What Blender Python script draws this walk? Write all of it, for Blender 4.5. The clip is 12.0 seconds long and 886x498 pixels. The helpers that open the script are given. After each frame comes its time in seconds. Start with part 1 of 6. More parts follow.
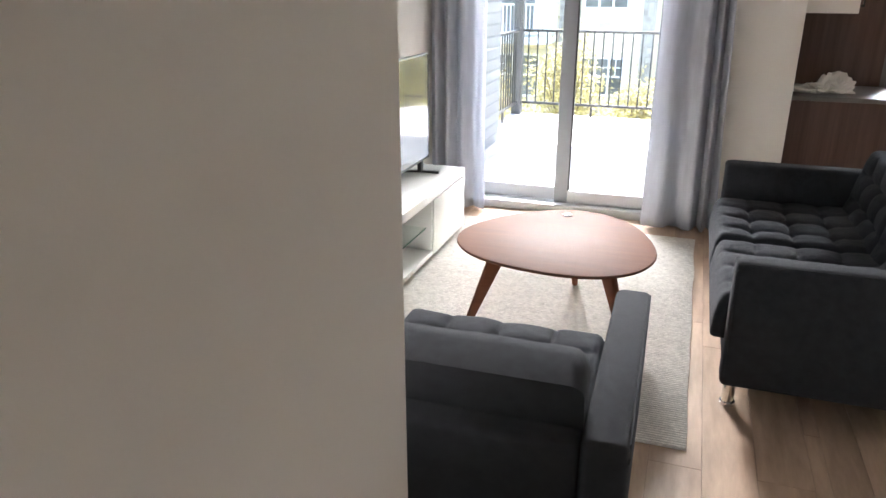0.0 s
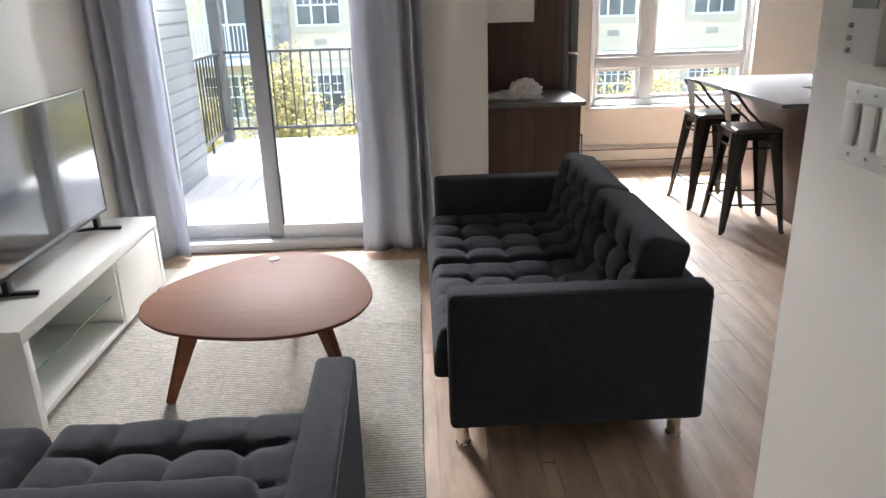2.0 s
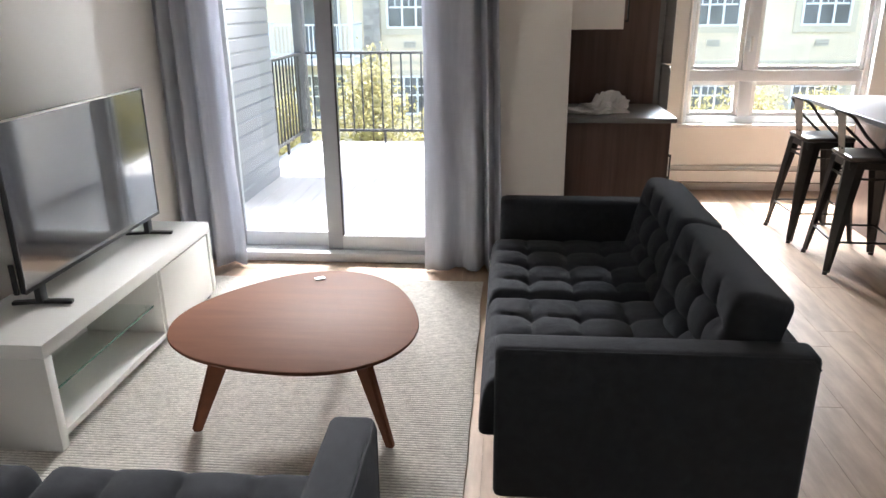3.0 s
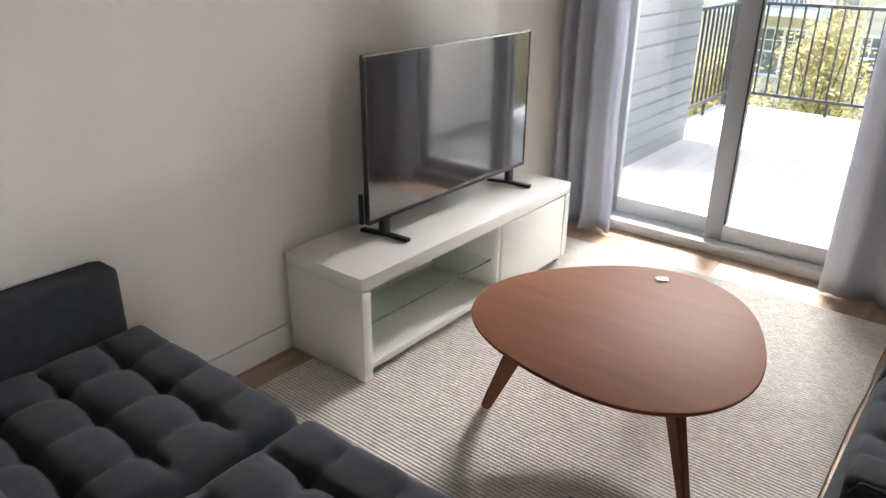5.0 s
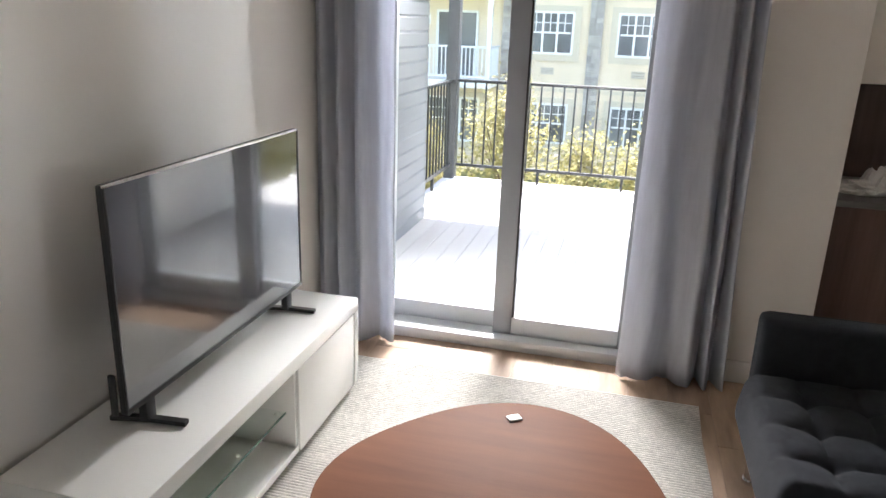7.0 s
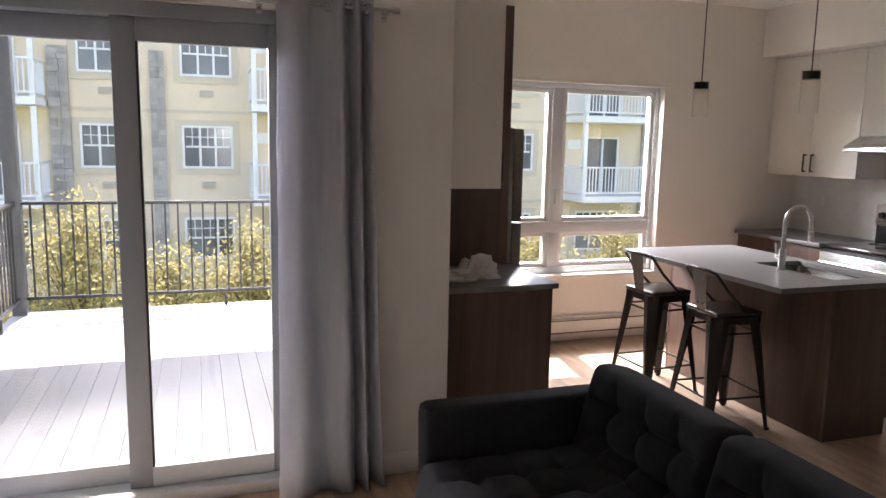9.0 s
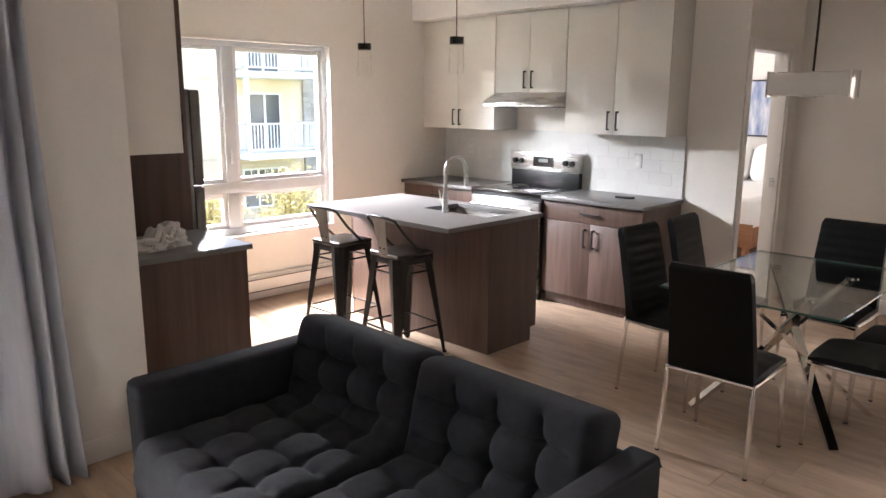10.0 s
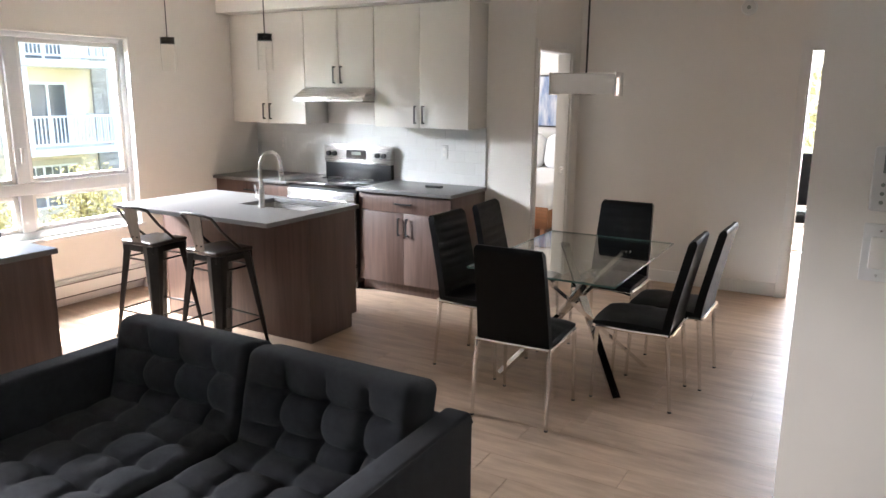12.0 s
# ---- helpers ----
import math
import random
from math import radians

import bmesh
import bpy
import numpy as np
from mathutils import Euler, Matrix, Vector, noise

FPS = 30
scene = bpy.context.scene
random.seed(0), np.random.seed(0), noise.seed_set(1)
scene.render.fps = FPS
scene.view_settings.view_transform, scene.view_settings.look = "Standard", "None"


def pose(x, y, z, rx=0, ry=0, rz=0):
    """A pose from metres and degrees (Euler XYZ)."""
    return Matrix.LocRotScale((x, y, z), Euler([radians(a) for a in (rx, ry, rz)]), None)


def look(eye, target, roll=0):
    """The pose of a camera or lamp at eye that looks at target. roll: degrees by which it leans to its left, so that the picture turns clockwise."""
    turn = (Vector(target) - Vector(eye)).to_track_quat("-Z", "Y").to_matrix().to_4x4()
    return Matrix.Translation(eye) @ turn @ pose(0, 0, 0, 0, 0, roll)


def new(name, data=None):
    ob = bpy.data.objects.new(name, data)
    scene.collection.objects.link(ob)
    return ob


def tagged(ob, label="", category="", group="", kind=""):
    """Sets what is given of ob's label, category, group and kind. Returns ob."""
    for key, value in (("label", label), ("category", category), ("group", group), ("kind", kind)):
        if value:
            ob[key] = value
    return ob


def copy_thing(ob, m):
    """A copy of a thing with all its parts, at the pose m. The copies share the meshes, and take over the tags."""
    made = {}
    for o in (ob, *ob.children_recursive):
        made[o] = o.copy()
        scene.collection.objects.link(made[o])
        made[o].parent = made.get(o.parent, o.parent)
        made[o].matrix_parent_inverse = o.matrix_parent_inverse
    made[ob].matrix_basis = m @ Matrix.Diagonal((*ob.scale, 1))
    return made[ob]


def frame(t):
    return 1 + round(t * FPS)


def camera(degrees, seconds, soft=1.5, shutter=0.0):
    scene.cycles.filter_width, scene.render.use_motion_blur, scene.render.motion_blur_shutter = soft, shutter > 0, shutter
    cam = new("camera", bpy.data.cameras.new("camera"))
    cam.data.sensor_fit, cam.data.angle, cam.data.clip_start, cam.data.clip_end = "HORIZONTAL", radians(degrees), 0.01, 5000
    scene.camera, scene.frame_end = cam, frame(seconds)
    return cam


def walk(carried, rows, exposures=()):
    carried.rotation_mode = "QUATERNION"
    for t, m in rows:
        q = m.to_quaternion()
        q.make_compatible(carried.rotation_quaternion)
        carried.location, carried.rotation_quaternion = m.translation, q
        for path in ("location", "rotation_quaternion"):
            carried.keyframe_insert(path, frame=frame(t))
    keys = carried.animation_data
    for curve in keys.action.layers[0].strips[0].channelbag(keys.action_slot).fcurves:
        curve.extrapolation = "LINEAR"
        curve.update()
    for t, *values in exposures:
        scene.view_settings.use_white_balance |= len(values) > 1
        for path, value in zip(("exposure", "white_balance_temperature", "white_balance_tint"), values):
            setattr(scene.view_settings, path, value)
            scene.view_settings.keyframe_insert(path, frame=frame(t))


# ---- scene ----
cam = camera(63.3, 12.0)
PATH = [
    (0, (1.822, -4.974, 1.609), (1.214, -3.202, 0.908), -0.0),
    (0.5, (1.945, -4.836, 1.580), (1.593, -2.993, 0.889), 0.5),
    (1, (2.023, -4.725, 1.576), (1.875, -2.851, 0.896), -0.3),
    (1.5, (1.993, -4.626, 1.594), (1.984, -2.744, 0.914), -1.2),
    (2, (1.975, -4.522, 1.599), (2.028, -2.639, 0.930), -1.7),
    (2.5, (2.019, -4.358, 1.585), (2.011, -2.467, 0.932), -1.0),
    (4.5, (2.117, -3.733, 1.596), (1.168, -2.136, 0.856), 0.4),
    (5, (2.126, -3.659, 1.576), (0.978, -2.226, 0.784), 0.6),
    (5.5, (1.957, -3.628, 1.569), (0.769, -2.238, 0.761), -0.9),
    (6, (1.742, -3.571, 1.572), (0.689, -2.072, 0.771), -0.6),
    (6.5, (1.617, -3.427, 1.59), (0.795, -1.753, 0.867), 1.5),
    (7, (1.511, -3.28, 1.613), (1.048, -1.431, 1.008), 2.0),
    (8.8, (1.165, -3.187, 1.664), (1.684, -1.274, 1.397), 1.7),
    (9, (1.258, -3.187, 1.644), (1.9, -1.315, 1.351), 1.1),
    (9.5, (1.201, -3.227, 1.658), (2.267, -1.573, 1.301), 0.4),
    (10, (1.088, -3.259, 1.674), (2.476, -1.876, 1.272), 0.3),
    (10.5, (1.033, -3.306, 1.695), (2.6, -2.133, 1.285), 0.8),
    (11, (0.984, -3.36, 1.705), (2.636, -2.303, 1.311), 0.1),
    (11.5, (0.928, -3.389, 1.716), (2.615, -2.395, 1.305), -0.1),
    (12, (0.918, -3.385, 1.715), (2.609, -2.405, 1.29), 0.4),
]

# ---------------------------------------------------------------- light
EXPO = [(0, 3.35, 6250, 13), (0.7, 3.03, 6250, 13), (1.5, 2.90, 6200, 13), (2.5, 2.82, 6250, 13), (4.5, 2.82, 6450, 13), (5.5, 2.66, 6550, 14), (6.0, 2.66, 6500, 14), (6.5, 2.45, 6450, 13), (7.0, 2.68, 6350, 13),
        (9.0, 2.1, 6700, 21), (9.5, 2.28, 6600, 20), (10.0, 3.05, 6550, 18), (10.5, 3.15, 6400, 16), (12.0, 3.12, 6250, 14)]
walk(cam, [(t, look(eye, target, roll)) for t, eye, target, roll in PATH], EXPO)

SUN_ELEV, SUN_AZ = radians(63), radians(9)
world = bpy.data.worlds.new("sky")
scene.world = world
world.use_nodes = True
wn = world.node_tree
sky = wn.nodes.new("ShaderNodeTexSky")
sky.sky_type = "NISHITA"
sky.sun_disc = False
sky.sun_elevation, sky.sun_rotation = SUN_ELEV, SUN_AZ
sky.air_density, sky.dust_density = 1.0, 2.0
wn.links.new(sky.outputs[0], wn.nodes["Background"].inputs[0])
wn.nodes["Background"].inputs[1].default_value = 0.15
sun = bpy.data.lights.new("sun", "SUN")
sun.energy, sun.angle, sun.color = 5.0, radians(0.5), (1.0, 0.95, 0.88)
sun_ob = new("sun", sun)
sun_dir = Vector((math.sin(SUN_AZ) * math.cos(SUN_ELEV), math.cos(SUN_AZ) * math.cos(SUN_ELEV), math.sin(SUN_ELEV)))
sun_ob.matrix_world = look(sun_dir * 40, (0, 0, 0))

def window_fill(name, at, target, w, h, watts, colour=(0.90, 0.95, 1.0), spread=180):
    """Adds an area lamp by an opening to boost the sky's light indoors."""
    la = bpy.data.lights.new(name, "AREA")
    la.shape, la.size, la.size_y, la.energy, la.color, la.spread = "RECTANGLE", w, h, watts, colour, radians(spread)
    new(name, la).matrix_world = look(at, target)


# added lamps, out of view outside and above the door and kitchen window
window_fill("sky_fill_balcony_door", (0.55, 2.6, 2.50), (1.0, -3.0, 0.3), 1.3, 0.22, 34, (0.99, 0.97, 0.95), 100)
window_fill("sky_fill_kitchen_window", (3.8, 3.4, 2.80), (5.0, -3.0, 0.8), 2.2, 1.2, 190, (0.88, 0.95, 1.0), 140)
# added lamps just inside the study and bedroom windows
window_fill("sky_fill_study_window", (11.36, -3.2, 1.5), (5.0, -3.2, 1.2), 1.4, 1.8, 50)
window_fill("sky_fill_bedroom_window", (9.0, 3.15, 1.45), (9.0, 0.0, 0.6), 1.4, 1.4, 14)

# ---------------------------------------------------------------- materials
def node(nt, kind, **inputs):
    n = nt.nodes.new(kind)
    for key, value in inputs.items():
        n.inputs[key.replace("_", " ")].default_value = value
    return n


def mat(name, c, rough=0.5, metal=0.0, var=0.08, scale=4.0, stretch=(1, 1, 1), bump=0.0, bscale=150.0,
        c2=None, piece=0.0, coat=0.0, detail=4.0, rvar=0.08, sheen=0.0):
    """Principled surface: large soft variation, fine grain, small relief."""
    m = bpy.data.materials.new(name)
    m.use_nodes = True
    nt = m.node_tree
    b = nt.nodes["Principled BSDF"]
    tc = nt.nodes.new("ShaderNodeTexCoord")
    mp = node(nt, "ShaderNodeMapping", Scale=stretch)
    nt.links.new(tc.outputs["Object"], mp.inputs["Vector"])
    n1 = node(nt, "ShaderNodeTexNoise", Scale=scale, Detail=detail, Roughness=0.6)
    n2 = node(nt, "ShaderNodeTexNoise", Scale=bscale, Detail=3.0)
    nt.links.new(mp.outputs[0], n1.inputs["Vector"])
    nt.links.new(mp.outputs[0], n2.inputs["Vector"])
    lo = [max(0.0, v * (1 - var)) for v in c]
    hi = [min(1.0, v * (1 + var)) for v in (c2 or c)]
    ramp = nt.nodes.new("ShaderNodeValToRGB")
    ramp.color_ramp.elements[0].position, ramp.color_ramp.elements[1].position = 0.3, 0.7
    ramp.color_ramp.elements[0].color, ramp.color_ramp.elements[1].color = (*lo, 1), (*hi, 1)
    nt.links.new(n1.outputs["Fac"], ramp.inputs[0])
    col = ramp.outputs[0]
    if piece:
        info = nt.nodes.new("ShaderNodeObjectInfo")
        mr = node(nt, "ShaderNodeMapRange")
        mr.inputs["To Min"].default_value, mr.inputs["To Max"].default_value = 1 - piece, 1 + piece
        nt.links.new(info.outputs["Random"], mr.inputs["Value"])
        hsv = nt.nodes.new("ShaderNodeHueSaturation")
        nt.links.new(mr.outputs[0], hsv.inputs["Value"])
        nt.links.new(col, hsv.inputs["Color"])
        col = hsv.outputs[0]
        add = nt.nodes.new("ShaderNodeVectorMath")
        add.operation = "MULTIPLY_ADD"
        comb = nt.nodes.new("ShaderNodeCombineXYZ")
        for k in range(3):
            nt.links.new(info.outputs["Random"], comb.inputs[k])
        add.inputs[1].default_value = (37.0, 53.0, 71.0)
        nt.links.new(comb.outputs[0], add.inputs[0])
        nt.links.new(mp.outputs[0], add.inputs[2])
        nt.links.new(add.outputs[0], n1.inputs["Vector"])
        nt.links.new(add.outputs[0], n2.inputs["Vector"])
    nt.links.new(col, b.inputs["Base Color"])
    rr = node(nt, "ShaderNodeMapRange")
    rr.inputs["To Min"].default_value, rr.inputs["To Max"].default_value = max(0.02, rough - rvar), min(1.0, rough + rvar)
    nt.links.new(n1.outputs["Fac"], rr.inputs["Value"])
    nt.links.new(rr.outputs[0], b.inputs["Roughness"])
    b.inputs["Metallic"].default_value = metal
    b.inputs["Coat Weight"].default_value = coat
    b.inputs["Sheen Weight"].default_value = sheen
    if bump:
        bp = node(nt, "ShaderNodeBump", Strength=bump, Distance=0.002)
        nt.links.new(n2.outputs["Fac"], bp.inputs["Height"])
        nt.links.new(bp.outputs[0], b.inputs["Normal"])
    return m


def dull(m, level):
    m.node_tree.nodes["Principled BSDF"].inputs["Specular IOR Level"].default_value = level
    return m


def glass(name, tint=(1, 1, 1), rough=0.0, least=0.035):
    """Thin clear pane: mostly see-through, with a stronger reflection at a slant."""
    m = bpy.data.materials.new(name)
    m.use_nodes = True
    nt = m.node_tree
    nt.nodes.remove(nt.nodes["Principled BSDF"])
    tr = nt.nodes.new("ShaderNodeBsdfTransparent")
    tr.inputs[0].default_value = (*tint, 1)
    gl = nt.nodes.new("ShaderNodeBsdfGlossy")
    gl.inputs["Roughness"].default_value = rough
    lw = nt.nodes.new("ShaderNodeLayerWeight")
    lw.inputs["Blend"].default_value = 0.5
    pw = nt.nodes.new("ShaderNodeMath")
    pw.operation = "POWER"
    pw.inputs[1].default_value = 4.0
    nt.links.new(lw.outputs["Facing"], pw.inputs[0])
    fr = node(nt, "ShaderNodeMapRange")
    fr.inputs["To Min"].default_value, fr.inputs["To Max"].default_value = least, 0.75
    nt.links.new(pw.outputs[0], fr.inputs["Value"])
    mx = nt.nodes.new("ShaderNodeMixShader")
    nt.links.new(fr.outputs[0], mx.inputs[0])
    nt.links.new(tr.outputs[0], mx.inputs[1])
    nt.links.new(gl.outputs[0], mx.inputs[2])
    nt.links.new(mx.outputs[0], nt.nodes["Material Output"].inputs[0])
    return m


def see_light(m, share, colour):
    """Lets part of the light through a thin sheet, as cloth and leaves do."""
    nt = m.node_tree
    b, out = nt.nodes["Principled BSDF"], nt.nodes["Material Output"]
    tr = nt.nodes.new("ShaderNodeBsdfTranslucent")
    tr.inputs[0].default_value = (*colour, 1)
    mx = nt.nodes.new("ShaderNodeMixShader")
    mx.inputs[0].default_value = share
    nt.links.new(b.outputs[0], mx.inputs[1])
    nt.links.new(tr.outputs[0], mx.inputs[2])
    nt.links.new(mx.outputs[0], out.inputs[0])
    return m


M_WALL = mat("wall paint", (0.81, 0.778, 0.725), 0.55, var=0.025, scale=1.2, bump=0.10, bscale=260)
M_CEIL = mat("ceiling paint", (0.87, 0.85, 0.81), 0.8, var=0.02, scale=1.0, bump=0.15, bscale=200)
M_TRIM = mat("trim paint", (0.80, 0.78, 0.74), 0.4, var=0.02, scale=3, bump=0.05)
M_PLANK = dull(mat("oak vinyl plank", (0.41, 0.29, 0.205), 0.42, var=0.20, scale=2.4, stretch=(6, 1.0, 1), bump=0.08, bscale=26,
              c2=(0.46, 0.33, 0.235), piece=0.04, detail=8, rvar=0.1), 0.28)
M_SUBFLOOR = mat("floor base", (0.23, 0.16, 0.11), 0.7, var=0.1)
M_SOFA = dull(mat("charcoal sofa fabric", (0.033, 0.036, 0.0425), 0.95, var=0.17, scale=26, bump=0.8, bscale=900, sheen=0.06), 0.15)
M_CHROME = mat("chrome", (0.78, 0.77, 0.76), 0.10, 1.0, var=0.03, scale=20, rvar=0.03)
M_STEEL = mat("brushed steel", (0.60, 0.59, 0.57), 0.28, 1.0, var=0.06, scale=6, stretch=(1, 1, 40), bump=0.05, bscale=60)
M_WHITEGLOSS = mat("white lacquer", (0.78, 0.78, 0.75), 0.18, var=0.015, scale=2, coat=0.3, rvar=0.04)
M_CABWHITE = mat("white gloss cabinet", (0.74, 0.72, 0.67), 0.06, var=0.015, scale=2, coat=0.5, rvar=0.015)
M_CABWOOD = mat("brown wood laminate", (0.088, 0.050, 0.038), 0.42, var=0.18, scale=2.0, stretch=(12, 12, 0.8), c2=(0.112, 0.068, 0.053), bump=0.10, bscale=14, detail=7)
M_TABLE = dull(mat("walnut veneer", (0.160, 0.066, 0.038), 0.60, var=0.07, scale=2.2, stretch=(1.2, 9, 9), c2=(0.18, 0.077, 0.043), bump=0.06, bscale=25, detail=7), 0.06)
M_QUARTZ = mat("grey quartz", (0.165, 0.158, 0.152), 0.32, var=0.045, scale=60, bump=0.02, bscale=400, rvar=0.05)
M_BLACK = dull(mat("black leatherette", (0.0045, 0.0045, 0.005), 0.45, var=0.2, scale=20, bump=0.25, bscale=420), 0.15)
M_BLACKPLASTIC = mat("black plastic", (0.012, 0.012, 0.013), 0.35, var=0.1, scale=20, bump=0.05)
M_SCREEN = dull(mat("dark screen", (0.010, 0.010, 0.013), 0.11, var=0.05, scale=1, rvar=0.01, coat=0.7), 1.0)
M_SCREEN.node_tree.nodes["Principled BSDF"].inputs["IOR"].default_value = 1.65
M_SCREEN.node_tree.nodes["Principled BSDF"].inputs["Coat IOR"].default_value = 1.5
M_GUNMETAL = mat("gunmetal painted steel", (0.12, 0.108, 0.098), 0.30, 0.85, var=0.2, scale=8, bump=0.06)
M_DARKSTEEL = mat("dark painted steel", (0.035, 0.032, 0.030), 0.35, 0.5, var=0.2, scale=8, bump=0.06)
M_SPLAT = mat("brushed gunmetal sheet", (0.34, 0.32, 0.30), 0.36, 0.9, var=0.14, scale=9, stretch=(1, 6, 1), bump=0.06)
M_RUG = mat("woven wool rug", (0.66, 0.635, 0.585), 0.95, var=0.14, scale=60, stretch=(1, 2.0, 1), c2=(0.80, 0.775, 0.72), bump=0.9, bscale=420, detail=6, sheen=0.1)
RUG_PITCH = 0.0155


def rug_grooves(m):
    """A darker line in each groove between the cords, broken up along its length."""
    nt = m.node_tree
    b = nt.nodes["Principled BSDF"]
    src = b.inputs["Base Color"].links[0].from_socket
    tc = nt.nodes.new("ShaderNodeTexCoord")
    sep = nt.nodes.new("ShaderNodeSeparateXYZ")
    nt.links.new(tc.outputs["Object"], sep.inputs[0])
    k = nt.nodes.new("ShaderNodeMath")
    k.operation = "MULTIPLY"
    k.inputs[1].default_value = math.pi / RUG_PITCH
    nt.links.new(sep.outputs["Y"], k.inputs[0])
    s = nt.nodes.new("ShaderNodeMath")
    s.operation = "SINE"
    nt.links.new(k.outputs[0], s.inputs[0])
    ab = nt.nodes.new("ShaderNodeMath")
    ab.operation = "ABSOLUTE"
    nt.links.new(s.outputs[0], ab.inputs[0])
    nz = node(nt, "ShaderNodeTexNoise", Scale=18.0, Detail=4.0)
    nt.links.new(tc.outputs["Object"], nz.inputs["Vector"])
    ad = nt.nodes.new("ShaderNodeMath")
    ad.operation = "MULTIPLY_ADD"
    ad.inputs[1].default_value, ad.inputs[2].default_value = -0.9, 0.45
    nt.links.new(nz.outputs["Fac"], ad.inputs[0])
    sm = nt.nodes.new("ShaderNodeMath")
    nt.links.new(ab.outputs[0], sm.inputs[0])
    nt.links.new(ad.outputs[0], sm.inputs[1])
    mr = node(nt, "ShaderNodeMapRange")
    mr.inputs["From Min"].default_value, mr.inputs["From Max"].default_value = 0.18, 0.55
    nt.links.new(sm.outputs[0], mr.inputs["Value"])
    mx = nt.nodes.new("ShaderNodeMix")
    mx.data_type = "RGBA"
    mx.inputs[6].default_value = (0.38, 0.355, 0.32, 1)
    nt.links.new(mr.outputs[0], mx.inputs[0])
    nt.links.new(src, mx.inputs[7])
    nt.links.new(mx.outputs[2], b.inputs["Base Color"])


rug_grooves(M_RUG)
M_CURTAIN = see_light(mat("grey linen curtain", (0.60, 0.61, 0.65), 0.9, var=0.10, scale=34, stretch=(1, 1, 0.12), bump=0.5, bscale=500), 0.38, (0.60, 0.62, 0.68))
M_VINYL = mat("white vinyl frame", (0.66, 0.68, 0.70), 0.35, var=0.02, scale=3)
M_POST = mat("charcoal post paint", (0.07, 0.073, 0.08), 0.5, var=0.08)
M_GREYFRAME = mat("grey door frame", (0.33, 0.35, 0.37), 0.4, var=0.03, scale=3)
M_DECKBASE = mat("deck underlay", (0.36, 0.36, 0.36), 0.8, var=0.05)
M_DECK = mat("pale deck board", (0.32, 0.32, 0.325), 0.6, var=0.07, scale=4, stretch=(8, 1, 1), bump=0.2, bscale=30, piece=0.05)
M_SIDING = mat("grey siding", (0.17, 0.18, 0.195), 0.6, var=0.05, scale=4, stretch=(1, 1, 6), bump=0.15, bscale=40, piece=0.03)
M_RAIL = mat("black aluminium", (0.035, 0.035, 0.037), 0.45, 0.3, var=0.1, scale=10)
M_TILE = mat("white wall tile", (0.74, 0.74, 0.72), 0.14, var=0.02, scale=6, piece=0.03, bump=0.05, bscale=12, rvar=0.03)
M_GROUT = mat("grout", (0.72, 0.715, 0.70), 0.85, var=0.05)
M_STUCCO = mat("beige stucco", (0.74, 0.63, 0.465), 0.85, var=0.06, scale=1.5, bump=0.3, bscale=60)
M_STONE = mat("grey cladding stone", (0.40, 0.37, 0.33), 0.85, var=0.25, scale=3, bump=0.6, bscale=20, piece=0.15)
M_WHITEPAINT = mat("white exterior paint", (0.78, 0.78, 0.76), 0.5, var=0.03)
M_DARKGLASS = mat("far window glass", (0.15, 0.155, 0.16), 0.08, var=0.6, scale=0.7, rvar=0.02)
M_LEAF = see_light(mat("yellow green leaves", (0.20, 0.19, 0.085), 0.6, var=0.25, scale=3, c2=(0.32, 0.28, 0.13)), 0.42, (0.42, 0.38, 0.17))
M_BARK = mat("bark", (0.12, 0.09, 0.065), 0.9, var=0.25, scale=20, stretch=(1, 1, 0.2), bump=0.8, bscale=60)
M_GRASS = mat("lawn", (0.10, 0.12, 0.04), 0.95, var=0.35, scale=2.5, bump=0.8, bscale=60, c2=(0.15, 0.16, 0.06))
M_PAVING = mat("concrete walk", (0.42, 0.40, 0.37), 0.9, var=0.12, scale=2, bump=0.3, bscale=80)
M_FRIDGE = mat("dark stainless", (0.20, 0.195, 0.19), 0.30, 0.9, var=0.05, scale=6, stretch=(1, 1, 30))
M_PANE = glass("window pane", (0.97, 0.98, 0.98))
M_TABLEGLASS = glass("tempered glass", (0.955, 0.985, 0.97), least=0.06)
M_CLEAR = glass("clear lamp glass", (0.995, 0.995, 0.99), least=0.014)
M_GLASSEDGE = mat("green glass edge", (0.09, 0.16, 0.14), 0.08, var=0.05)
M_FROST = mat("frosted acrylic", (0.78, 0.77, 0.74), 0.35, var=0.02)
M_BED = mat("white bedding", (0.78, 0.77, 0.76), 0.9, var=0.03, scale=6, bump=0.4, bscale=30)
M_BEDWOOD = mat("warm bed wood", (0.27, 0.12, 0.055), 0.45, var=0.2, scale=3, stretch=(8, 1, 8))
M_HEADBOARD = mat("taupe headboard", (0.20, 0.18, 0.16), 0.9, var=0.1, scale=20)
M_PLASTICW = mat("white plastic", (0.70, 0.70, 0.68), 0.35, var=0.02)
M_GREYLCD = mat("grey display", (0.30, 0.33, 0.30), 0.25, var=0.05)
M_BAG = mat("white plastic bag", (0.74, 0.72, 0.70), 0.35, var=0.05, scale=12, bump=0.5, bscale=40)


